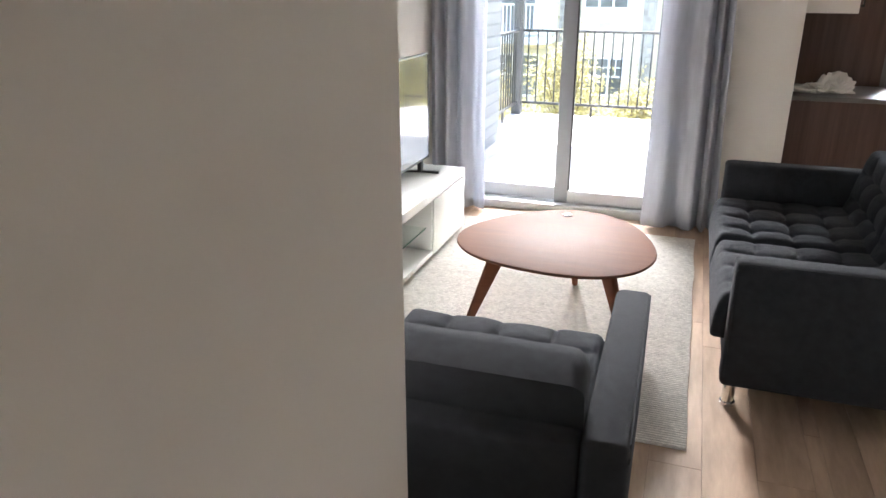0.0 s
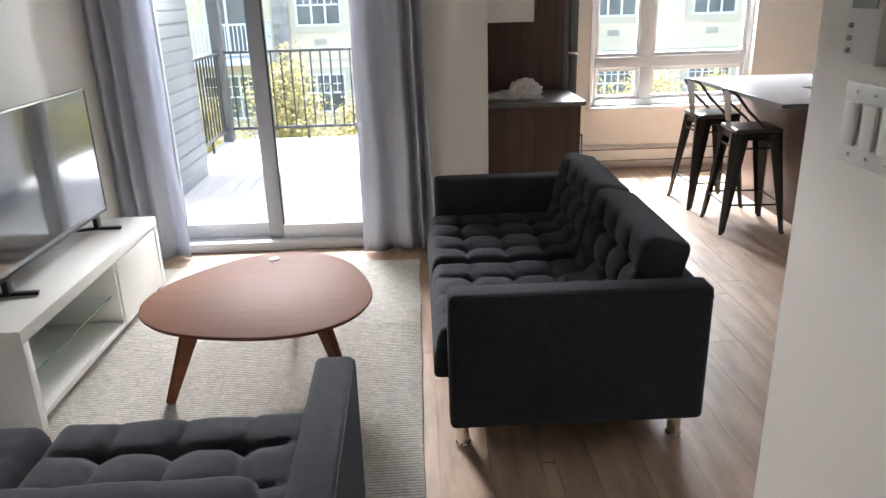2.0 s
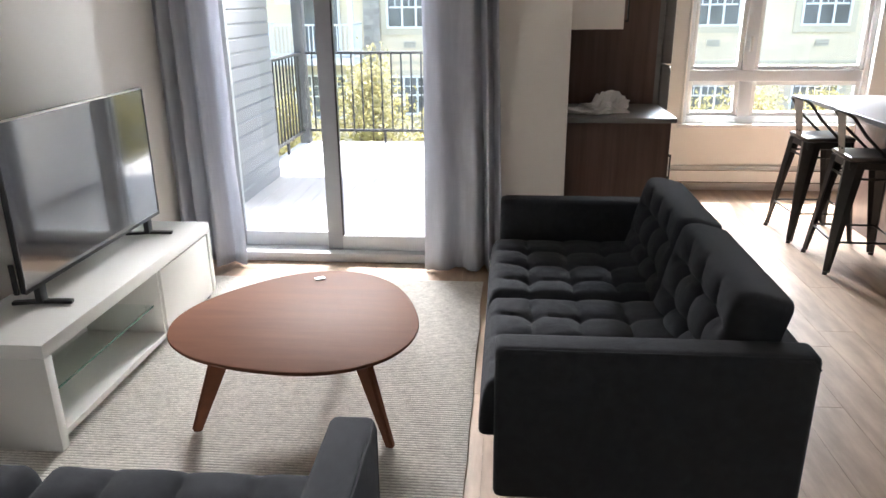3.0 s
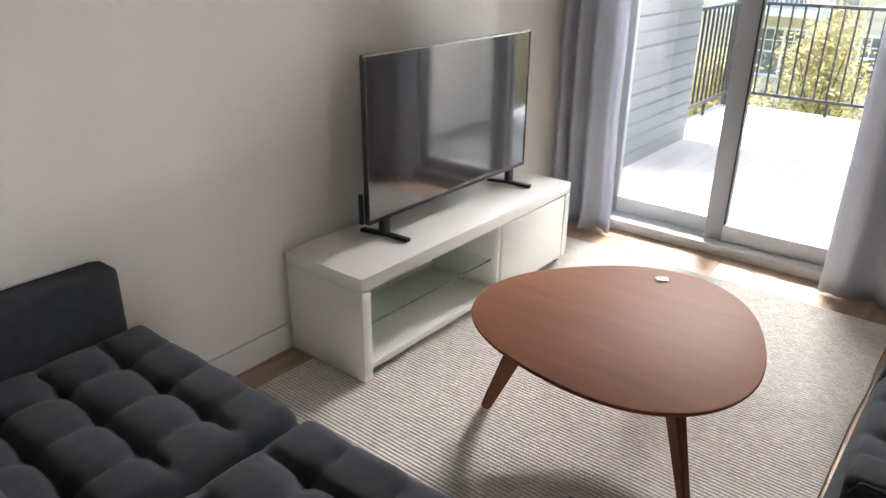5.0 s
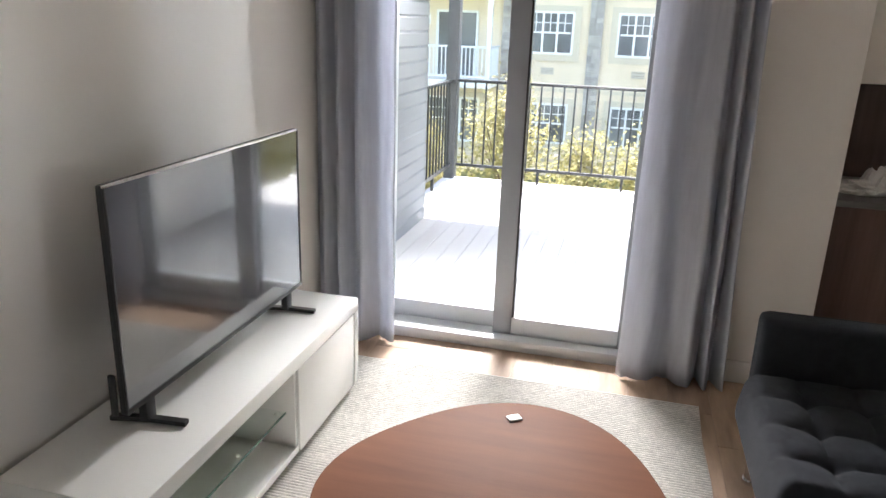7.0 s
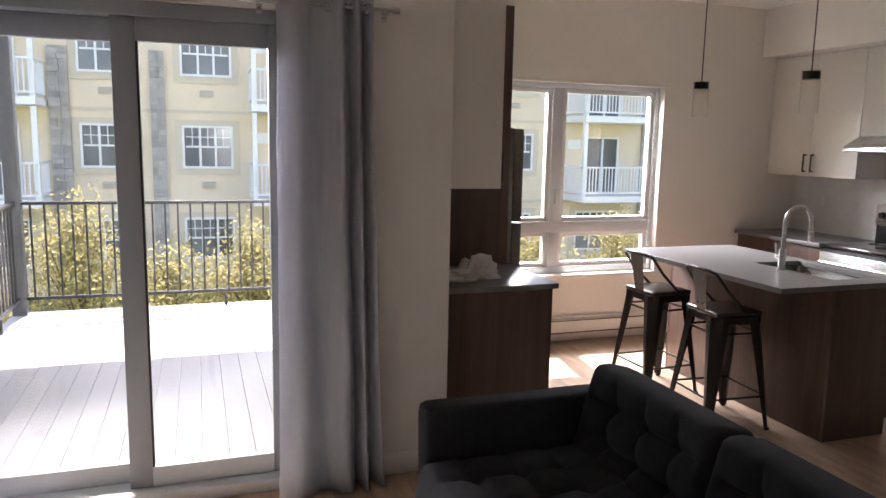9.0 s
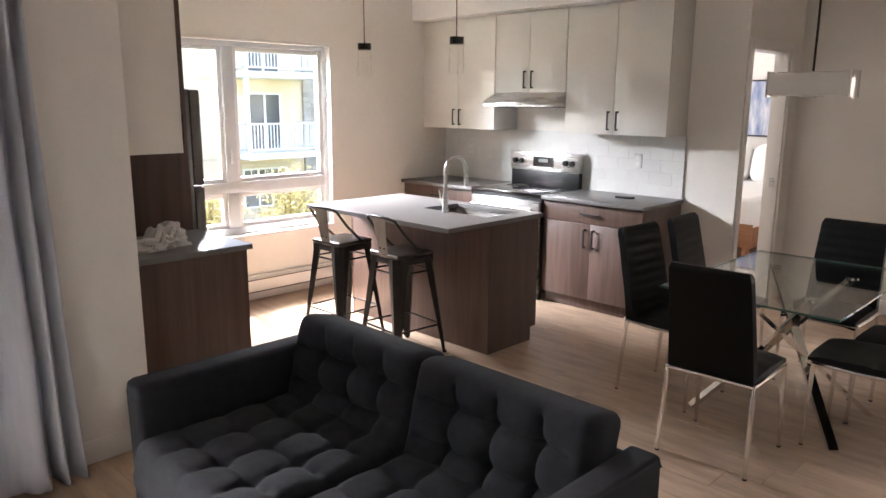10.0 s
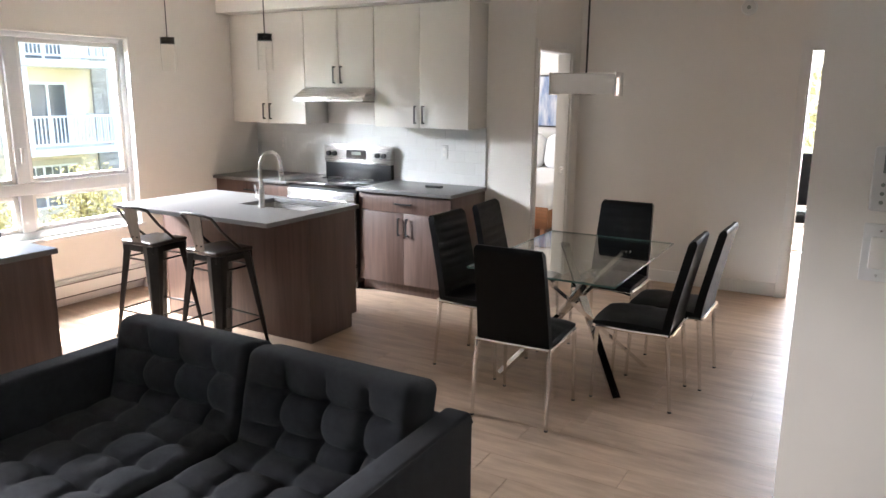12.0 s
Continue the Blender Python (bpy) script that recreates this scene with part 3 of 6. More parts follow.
def sofa(at, turn, label, W=1.69):
    """Two-seat buttoned sofa: front at local y = 0, facing -y."""
    D, A = 0.905, 0.112
    ob = thing("sofa", label, "sofa", at, turn, "pair of sofas")
    for s in (-1, 1):
        bm = bmesh.new()
        x0, x1 = sorted((s * W / 2, s * (W / 2 - A)))
        box(bm, x0, x1, 0.0, D, 0.135, 0.65, bevel=0.022, seg=3)
        part("armrest", bm, M_SOFA, ob)
        bm = bmesh.new()
        xe = s * (W / 2 - 0.003)
        tube(bm, [(xe, 0.012, 0.17), (xe, 0.006, 0.61), (xe, 0.03, 0.644), (xe, D - 0.03, 0.644), (xe, D - 0.006, 0.61)], 0.0035, 6)
        part("piping", bm, M_SOFA, ob)
    bm = bmesh.new()
    box(bm, -W / 2 + A + 0.002, W / 2 - A - 0.002, D - 0.13, D - 0.004, 0.137, 0.625, bevel=0.02, seg=3)
    part("back_frame", bm, M_SOFA, ob)
    bm = bmesh.new()
    box(bm, -W / 2 + A + 0.002, W / 2 - A - 0.002, 0.012, D - 0.132, 0.14, 0.285, bevel=0.012)
    part("seat_base", bm, M_SOFA, ob)
    cw = (W - 2 * A) / 2
    for s in (-1, 1):
        bm = bmesh.new()
        tufted(bm, cw - 0.006, 0.72, 0.178, 4, 4, amp=0.021, dimple=0.026, seam=0.0025, m=pose(s * cw / 2, 0.31, 0.287))
        part("seat_cushion", bm, M_SOFA, ob, angle=80)
        bm = bmesh.new()
        tufted(bm, cw - 0.004, 0.42, 0.165, 4, 3, amp=0.034, edge=0.045, m=pose(s * cw / 2, 0.80, 0.553, 90 - 15), corner=0.035, rimtuft=0.0, flat=0.60, dimple=0.036)
        part("back_cushion", bm, M_SOFA, ob, angle=80)
        bm = bmesh.new()
        tube(bm, [(s * cw / 2 - cw / 2 + 0.03, 0.80, 0.744), (s * cw / 2, 0.80, 0.748), (s * cw / 2 + cw / 2 - 0.03, 0.80, 0.744)], 0.005, 6)
        part("piping", bm, M_SOFA, ob)
    for sx in (-1, 1):
        for y in (0.05, D - 0.06):
            bm = bmesh.new()
            rod(bm, (sx * (W / 2 - 0.115), y, 0.012), (sx * (W / 2 - 0.115), y, 0.136), 0.024)
            rod(bm, (sx * (W / 2 - 0.115), y, 0.0), (sx * (W / 2 - 0.115), y, 0.013), 0.032, 0.030)
            part("leg", bm, M_CHROME, ob, "polished chrome leg")
    return ob


sofa((2.045, -1.479, 0), -90, "charcoal grey buttoned fabric loveseat on chrome legs beside the rug", 1.712)
sofa((0.886, -2.714, 0), 181, "charcoal grey buttoned fabric loveseat standing before the wall", 1.766)


def rug():
    x0, x1, y0, y1 = 0.155, 1.945, -2.61, -0.22
    bm = bmesh.new()
    pitch, sub, nx = RUG_PITCH, 6, 16
    ny = int((y1 - y0) / pitch) * sub
    rows = []
    for j in range(ny + 1):
        y = y0 + (y1 - y0) * j / ny
        z = 0.005 + 0.006 * abs(math.sin(math.pi * y / pitch)) ** 0.7
        row = []
        for i in range(nx + 1):
            x = x0 + (x1 - x0) * i / nx
            if i in (0, nx):
                x += 0.007 * noise.noise(Vector((i, y * 3.0, 0)))
            row.append(bm.verts.new((x, y + 0.0015 * noise.noise(Vector((x * 2, 1, 5))), z + 0.002 * noise.noise(Vector((x * 4, y * 4, 0))))))
        rows.append(row)
    for a, b in zip(rows, rows[1:]):
        for i in range(nx):
            bm.faces.new((a[i], a[i + 1], b[i + 1], b[i]))
    e = bmesh.ops.extrude_face_region(bm, geom=bm.faces[:])
    for v in [g for g in e["geom"] if isinstance(g, bmesh.types.BMVert)]:
        v.co.z = 0.0015
    ob = part("rug", bm, M_RUG, None, angle=60)
    return tagged(ob, "cream and grey flat-woven ribbed wool rug on the floor", "rug")


rug()


def coffee_table():
    cx, cy = 1.29, -1.675
    ob = thing("coffee_table", "walnut coffee table with a rounded triangular top and splayed legs", "coffee table", (cx, cy, 0.012))
    bm = bmesh.new()
    N, zt = 96, 0.418
    prof = ((0.93, zt - 0.024), (0.985, zt - 0.017), (1.0, zt - 0.008), (0.996, zt - 0.002), (0.985, zt))
    rings = []
    for k, z in prof:
        ring = []
        for i in range(N):
            a = 2 * math.pi * i / N
            r = (0.470 + 0.030 * math.cos(3 * (a - radians(-40)))) * k
            ring.append(bm.verts.new((r * math.cos(a), r * math.sin(a), z)))
        rings.append(ring)
    for a, b in zip(rings, rings[1:]):
        for i in range(N):
            bm.faces.new((a[i], a[(i + 1) % N], b[(i + 1) % N], b[i]))
    bm.faces.new(rings[0][::-1])
    bm.faces.new(rings[-1])
    part("tabletop", bm, M_TABLE, ob, angle=30)
    for ang in (-33, 86, 205):
        a = radians(ang)
        d = Vector((math.cos(a), math.sin(a), 0))
        bm = bmesh.new()
        bar(bm, d * 0.285 + Vector((0, 0, zt - 0.024)), d * 0.442, 0.036, 0.085, 0.026, 0.036, up=d)
        bmesh.ops.bevel(bm, geom=bm.edges[:], offset=0.007, segments=2, affect="EDGES")
        part("leg", bm, M_TABLE, ob)
    bm = bmesh.new()
    bar(bm, (-0.25, -0.09, zt - 0.035), (0.2, -0.17, zt - 0.035), 0.04, 0.022)
    part("brace", bm, M_TABLE, ob)
    card = boxpart("paper_tag", (-0.022, 0.022, -0.016, 0.016, 0.0, 0.006), M_PLASTICW, None, 0.002)
    card.matrix_world = pose(1.262, -1.289, 0.4302, 0, 0, 35)
    tagged(card, "small white paper tag lying on the coffee table", "tag")


coffee_table()


def tv_bench():
    x0, x1, y0, y1, zt = 0.03, 0.45, -2.032, -0.532, 0.45
    ym = -1.13
    ob = thing("tv_bench", "white high-gloss media bench with an open shelf and one door", "tv bench")
    boxpart("top", (x0, x1, y0, y1, zt - 0.055, zt), M_WHITEGLOSS, ob, 0.003)
    boxpart("side_panel", (x0, x1, y0, y0 + 0.045, 0.012, zt - 0.0555), M_WHITEGLOSS, ob, 0.003)
    boxpart("side_panel", (x0, x1, y1 - 0.045, y1, 0.05, zt - 0.0555), M_WHITEGLOSS, ob, 0.003)
    boxpart("divider", (x0, x1 - 0.012, ym - 0.018, ym, 0.075, zt - 0.056), M_WHITEGLOSS, ob, 0.002)
    boxpart("bottom", (x0, x1 - 0.012, y0 + 0.046, y1 - 0.046, 0.045, 0.074), M_WHITEGLOSS, ob, 0.002)
    boxpart("back_panel", (x0, x0 + 0.012, y0 + 0.046, y1 - 0.046, 0.075, zt - 0.056), M_WHITEGLOSS, ob, 0.001)
    boxpart("door", (x1 - 0.024, x1 - 0.003, ym + 0.003, y1 - 0.048, 0.05, zt - 0.062), M_WHITEGLOSS, ob, 0.003)
    boxpart("glass_shelf", (x0 + 0.02, x1 - 0.05, y0 + 0.05, ym - 0.02, 0.213, 0.221), M_TABLEGLASS, ob, 0.0, "clear glass shelf")
    boxpart("shelf_edge", (x1 - 0.0498, x1 - 0.047, y0 + 0.05, ym - 0.02, 0.213, 0.221), M_GLASSEDGE, ob, 0.0, "dark green glass edge")
    for y in (y0 + 0.10, ym - 0.03):
        bm = bmesh.new()
        rod(bm, (x1 - 0.09, y, 0.205), (x1 - 0.09, y + 0.025, 0.205), 0.005, n=8)
        part("shelf_pin", bm, M_CHROME, ob)
    for x in (x0 + 0.04, x1 - 0.05):
        for y in (y0 + 0.06, y1 - 0.03):
            boxpart("foot", (x - 0.018, x + 0.018, y - 0.02, y + 0.02, 0.0125, 0.05 if y > -1 else 0.046), M_BLACKPLASTIC, ob, 0.003)


tv_bench()


def television():
    ob = thing("television", "large flat black television standing on two feet on the white bench", "television")
    y0, y1, z0, z1, xf = -1.785, -0.672, 0.535, 1.19, 0.248
    bm = bmesh.new()
    box(bm, xf - 0.022, xf - 0.003, y0, y1, z0, z1, bevel=0.004)
    box(bm, xf - 0.075, xf - 0.022, y0 + 0.10, y1 - 0.10, z0 + 0.02, z0 + 0.42, bevel=0.015)
    part("body", bm, M_BLACKPLASTIC, ob)
    for b in ((y0, y1, z0, z0 + 0.016), (y0, y1, z1 - 0.008, z1), (y0, y0 + 0.008, z0 + 0.016, z1 - 0.008), (y1 - 0.008, y1, z0 + 0.016, z1 - 0.008)):
        boxpart("bezel", (xf - 0.003, xf + 0.003, *b), M_STEEL if b[3] == z1 else M_BLACKPLASTIC, ob, 0.001)
    boxpart("screen", (xf - 0.003, xf, y0 + 0.0085, y1 - 0.0085, z0 + 0.0165, z1 - 0.0085), M_SCREEN, ob, 0.0, "dark glossy screen reflecting the room")
    for y in (-1.672, -0.768):
        bm = bmesh.new()
        bar(bm, (0.115, y - 0.02, 0.458), (0.235, y, 0.462), 0.024, 0.014)
        bar(bm, (0.235, y, 0.462), (0.345, y + 0.015, 0.458), 0.024, 0.014)
        box(bm, 0.212, 0.24, y - 0.022, y + 0.022, 0.46, 0.54, bevel=0.004)
        part("foot", bm, M_BLACKPLASTIC, ob)
    boxpart("input_cover", (0.205, 0.2255, -1.797, -1.7855, 0.535, 0.66), M_BLACKPLASTIC, ob, 0.004)


television()


def curtain(folds, flare, seed, label):
    """Hanging cloth; folds gives the fold lines at the head as (x, y), flare how far each side spreads at the hem."""
    ob = thing("curtain", label, "curtain", group="pair of curtains")
    bm = bmesh.new()
    sub, rows_z = 10, 34
    zt, x0, x1 = 2.256, folds[0][0], folds[-1][0]
    grid = []
    for r in range(rows_z + 1):
        t = r / rows_z
        z = zt - (zt - 0.010) * t
        row = []
        for k, ((xa, ya), (xb, yb)) in enumerate(zip(folds, folds[1:])):
            for q in range(sub + (k == len(folds) - 2)):
                u = q / sub
                w = 0.5 - 0.5 * math.cos(math.pi * u)
                x, y = xa + (xb - xa) * u, ya + (yb - ya) * w
                g = (x - x0) / (x1 - x0)
                x += (flare[0] * (1 - g) + flare[1] * g) * t ** 1.6
                x += 0.016 * t * noise.noise(Vector((g * 4.0, t * 2.2, seed))) + 0.006 * noise.noise(Vector((g * 9.0, t * 5.0, seed + 3)))
                y = 0.015 + (y - 0.015) * (0.75 + 0.35 * t) + 0.012 * noise.noise(Vector((g * 6.0, t * 3.0, seed + 7)))
                low = max(0.0, t - 0.955) / 0.045
                y -= 0.028 * low * low * (0.4 + abs(noise.noise(Vector((g * 8.0, 2.0, seed)))) * 2)
                row.append(bm.verts.new((max(0.012, x), min(y, 0.088), z + 0.006 * low * noise.noise(Vector((g * 11.0, 5.0, seed))))))
        grid.append(row)
    for a, b in zip(grid, grid[1:]):
        for i in range(len(a) - 1):
            bm.faces.new((a[i], a[i + 1], b[i + 1], b[i]))
    cloth = part("cloth", bm, M_CURTAIN, ob, angle=80)
    sol = cloth.modifiers.new("thickness", "SOLIDIFY")
    sol.thickness = 0.0025
    for (xa, ya), (xb, yb) in zip(folds, folds[1:]):
        c = Vector(((xa + xb) / 2, 0.012, ROD_Z))
        n = Vector((xb - xa, (yb - ya) * 0.75, 0)).normalized()
        bm = bmesh.new()
        tube(bm, [c + (n * math.cos(2 * math.pi * q / 16) + Vector((0, 0, 1)) * math.sin(2 * math.pi * q / 16)) * 0.024 for q in range(17)], 0.0055, 6)
        part("grommet", bm, M_STEEL, ob, "brushed steel eyelet")


ROD_Z = 2.216
curtain(((0.020, 0.030), (0.066, -0.030), (0.112, 0.060), (0.156, -0.034), (0.205, 0.058), (0.262, -0.030), (0.335, 0.050), (0.425, -0.012)), (0.0, 0.020), 3,
        "grey linen curtain drawn aside beside the television")
curtain(((1.590, 0.008), (1.680, -0.034), (1.775, 0.044), (1.862, -0.036), (1.905, 0.070), (1.938, -0.040), (1.966, 0.072), (2.005, -0.030)), (-0.012, 0.062), 8,
        "grey linen curtain drawn aside next to the kitchen corner")


def curtain_rod():
    ob = thing("curtain_rod", "slim brushed steel curtain rod above the balcony door", "curtain rod")
    bm = bmesh.new()
    rod(bm, (0.02, 0.012, ROD_Z), (2.10, 0.012, ROD_Z), 0.009)
    part("pole", bm, M_STEEL, ob)
    bm = bmesh.new()
    rod(bm, (2.10, 0.012, ROD_Z), (2.13, 0.012, ROD_Z), 0.014)
    part("finial", bm, M_STEEL, ob)
    for x in (0.47, 1.53, 2.08):
        bm = bmesh.new()
        rod(bm, (x, 0.012, ROD_Z - 0.012), (x, 0.099, ROD_Z - 0.012), 0.005, n=8)
        box(bm, x - 0.012, x + 0.012, 0.093, 0.099, ROD_Z - 0.04, ROD_Z + 0.02)
        part("bracket", bm, M_STEEL, ob)


curtain_rod()


def wall_controls():
    x = XS
    ob = thing("thermostat", "white wall thermostat with small buttons", "thermostat")
    boxpart("body", (x - 0.026, x, -3.495, -3.407, 1.483, 1.615), M_PLASTICW, ob, 0.006)
    boxpart("display", (x - 0.0285, x - 0.026, -3.485, -3.425, 1.562, 1.602), M_GREYLCD, ob, 0.0)
    for k in range(3):
        bm = bmesh.new()
        rod(bm, (x - 0.03, -3.428, 1.502 + 0.018 * k), (x - 0.026, -3.428, 1.502 + 0.018 * k), 0.004, n=10)
        part("button", bm, M_GREYLCD, ob)
    ob = thing("switch_plate", "white three-gang rocker light switch plate", "light switch")
    boxpart("plate", (x - 0.007, x, -3.568, -3.405, 1.332, 1.455), M_PLASTICW, ob, 0.003)
    for k in range(3):
        y = -3.437 - 0.047 * k
        boxpart("rocker", (x - 0.014, x - 0.0072, y - 0.017, y + 0.017, 1.360, 1.427), M_TRIM, ob, 0.003)
        for z in (1.346, 1.441):
            bm = bmesh.new()
            rod(bm, (x - 0.0085, y, z), (x - 0.0072, y, z), 0.003, n=8)
            part("screw", bm, M_STEEL, ob)
    ob = thing("smoke_alarm", "round white smoke alarm high on the dining wall", "smoke alarm")
    bm = bmesh.new()
    rod(bm, (XE, -2.44, 2.42), (XE - 0.035, -2.44, 2.42), 0.065, 0.055, 28)
    part("housing", bm, M_PLASTICW, ob)
    bm = bmesh.new()
    rod(bm, (XE - 0.035, -2.44, 2.42), (XE - 0.042, -2.44, 2.42), 0.016, 0.012, 16)
    part("test_button", bm, M_GREYLCD, ob)


wall_controls()


# ---------------------------------------------------------------- kitchen
def pull(parent, a, b, out, material=None):
    """A flat bar handle between a and b, standing out by the vector out."""
    a, b, out = Vector(a), Vector(b), Vector(out)
    bm = bmesh.new()
    up = out.normalized()
    bar(bm, a + out, b + out, 0.012, 0.008, up=up)
    d = (b - a).normalized() * 0.006
    for p in (a + d, b - d):
        bar(bm, p, p + out, 0.012, 0.012, up=(b - a))
    return part("handle", bm, material or M_BLACKPLASTIC, parent, "matt black bar handle", shade=False)


def wall_cabinet(y0, y1, z0, z1, handle_z, group="wall cabinets over the range"):
    x0, xf = XR - 0.33, XR
    ob = thing("wall_cabinet", "glossy white two-door wall cabinet with black handles", "wall cabinet", group=group)
    boxpart("body", (x0 + 0.021, xf, y0, y1, z0, z1), M_CABWHITE, ob, 0.002)
    ym = (y0 + y1) / 2
    for a, b, s in ((y0 + 0.002, ym - 0.0015, 1), (ym + 0.0015, y1 - 0.002, -1)):
        d = boxpart("door", (x0, x0 + 0.02, a, b, z0 + 0.001, z1 - 0.002), M_CABWHITE, ob, 0.002)
        yh = ym - s * 0.04
        pull(d, (x0, yh, handle_z), (x0, yh, handle_z + 0.15), (-0.028, 0, 0))
    return ob


wall_cabinet(1.150, YK - 0.004, 1.42, 2.436, 1.455)
wall_cabinet(0.366, 1.147, 1.755, 2.436, 1.79)
wall_cabinet(-0.572, 0.363, 1.42, 2.436, 1.455)


def base_cabinet(y0, y1, end_panel=False):
    x0 = XR - 0.60
    ob = thing("base_cabinet", "brown wood-grain base cabinet with a drawer over two doors", "base cabinet", group="base cabinets beside the range")
    boxpart("body", (x0 + 0.021, XR, y0, y1, 0.10, 0.883), M_CABWOOD, ob, 0.001)
    boxpart("toe_kick", (x0 + 0.06, x0 + 0.075, y0 + 0.002, y1 - 0.002, 0.002, 0.10), M_CABWOOD, ob, 0.001)
    if end_panel:
        boxpart("end_panel", (x0 + 0.075, XR, y0, y0 + 0.018, 0.002, 0.099), M_CABWOOD, ob, 0.001)
    dr = boxpart("drawer_front", (x0, x0 + 0.02, y0 + 0.002, y1 - 0.002, 0.722, 0.878), M_CABWOOD, ob, 0.0015)
    ym = (y0 + y1) / 2
    pull(dr, (x0, ym - 0.08, 0.80), (x0, ym + 0.08, 0.80), (-0.028, 0, 0))
    for a, b, s in ((y0 + 0.002, ym - 0.0015, 1), (ym + 0.0015, y1 - 0.002, -1)):
        d = boxpart("door", (x0, x0 + 0.02, a, b, 0.104, 0.719), M_CABWOOD, ob, 0.0015)
        pull(d, (x0, ym - s * 0.04, 0.53), (x0, ym - s * 0.04, 0.68), (-0.028, 0, 0))


base_cabinet(-0.570, 0.350, True)
base_cabinet(1.140, YK - 0.003)
for y0, y1 in ((-0.590, 0.352), (1.138, YK - 0.002)):
    tagged(boxpart("worktop", (XR - 0.64, XR - 0.003, y0, y1, 0.885, 0.915), M_QUARTZ, None, 0.004), "grey quartz worktop on the base cabinets", "worktop", "worktops beside the range")


def cooker():
    ob = thing("range_cooker", "stainless steel electric range with a black glass hob", "range cooker")
    y0, y1, x0 = 0.360, 1.130, 5.865
    boxpart("body", (x0 + 0.02, XR - 0.012, y0, y1, 0.06, 0.90), M_BLACKPLASTIC, ob, 0.004)
    boxpart("hob", (x0 - 0.01, XR - 0.085, y0 - 0.001, y1 + 0.001, 0.901, 0.922), M_SCREEN, ob, 0.004, "black glass hob")
    for cy, cx, r in ((0.56, 6.02, 0.10), (0.93, 6.02, 0.085), (0.56, 6.27, 0.08), (0.93, 6.27, 0.10)):
        bm = bmesh.new()
        tube(bm, [(cx + r * math.cos(k * math.pi / 16), cy + r * math.sin(k * math.pi / 16), 0.9222) for k in range(33)], 0.0012, 5)
        part("burner_ring", bm, M_STEEL, ob)
    door = boxpart("oven_door", (x0 - 0.012, x0 + 0.019, y0 + 0.004, y1 - 0.004, 0.22, 0.86), M_STEEL, ob, 0.005)
    boxpart("oven_window", (x0 - 0.0145, x0 - 0.0115, y0 + 0.12, y1 - 0.12, 0.36, 0.68), M_SCREEN, door, 0.0)
    bm = bmesh.new()
    rod(bm, (x0 - 0.055, y0 + 0.05, 0.79), (x0 - 0.055, y1 - 0.05, 0.79), 0.012)
    for y in (y0 + 0.08, y1 - 0.08):
        rod(bm, (x0 - 0.055, y, 0.79), (x0 - 0.012, y, 0.79), 0.009, n=10)
    part("door_handle", bm, M_CHROME, door)
    boxpart("drawer", (x0 - 0.01, x0 + 0.019, y0 + 0.004, y1 - 0.004, 0.065, 0.21), M_STEEL, ob, 0.005)
    boxpart("upstand", (XR - 0.085, XR - 0.03, y0 + 0.004, y1 - 0.004, 0.915, 1.06), M_BLACKPLASTIC, ob, 0.004)
    bm = bmesh.new()
    box(bm, XR - 0.10, XR - 0.02, y0, y1, 1.055, 1.225, bevel=0.008)
    part("control_panel", bm, M_STEEL, ob)
    boxpart("display", (XR - 0.1025, XR - 0.0995, 0.63, 0.86, 1.095, 1.185), M_SCREEN, ob, 0.0)
    boxpart("display_window", (XR - 0.1042, XR - 0.103, 0.69, 0.80, 1.135, 1.165), M_GREYLCD, ob, 0.0)
    for y in (0.425, 0.495, 0.995, 1.065):
        bm = bmesh.new()
        rod(bm, (XR - 0.10, y, 1.14), (XR - 0.128, y, 1.14), 0.025, 0.021, 20)
        box(bm, XR - 0.133, XR - 0.127, y - 0.004, y + 0.004, 1.12, 1.16)
        part("knob", bm, M_BLACKPLASTIC, ob)
    for y in (y0 + 0.04, y1 - 0.04):
        for x in (x0 + 0.06, XR - 0.07):
            boxpart("foot", (x - 0.02, x + 0.02, y - 0.02, y + 0.02, 0.0, 0.0601), M_BLACKPLASTIC, ob, 0.002)


cooker()


def hood():
    ob = thing("range_hood", "slim stainless steel extractor hood under the cabinet", "range hood")
    y0, y1 = 0.368, 1.145
    bm = bmesh.new()
    prof = ((XR - 0.005, 1.752), (XR - 0.34, 1.752), (XR - 0.50, 1.672), (XR - 0.50, 1.634), (XR - 0.005, 1.634))
    a = [bm.verts.new((x, y0, z)) for x, z in prof]
    b = [bm.verts.new((x, y1, z)) for x, z in prof]
    bm.faces.new(a)
    bm.faces.new(b[::-1])
    for k in range(5):
        bm.faces.new((a[k], b[k], b[(k + 1) % 5], a[(k + 1) % 5]))
    bmesh.ops.bevel(bm, geom=bm.edges[:], offset=0.003, segments=1, affect="EDGES")
    part("canopy", bm, M_STEEL, ob)
    boxpart("filter", (XR - 0.43, XR - 0.1, y0 + 0.08, y1 - 0.08, 1.626, 1.633), M_GUNMETAL, ob, 0.0)
    for k in range(3):
        boxpart("button", (XR - 0.506, XR - 0.5005, 0.70 + 0.03 * k, 0.718 + 0.03 * k, 1.645, 1.657), M_BLACKPLASTIC, ob, 0.0)


hood()


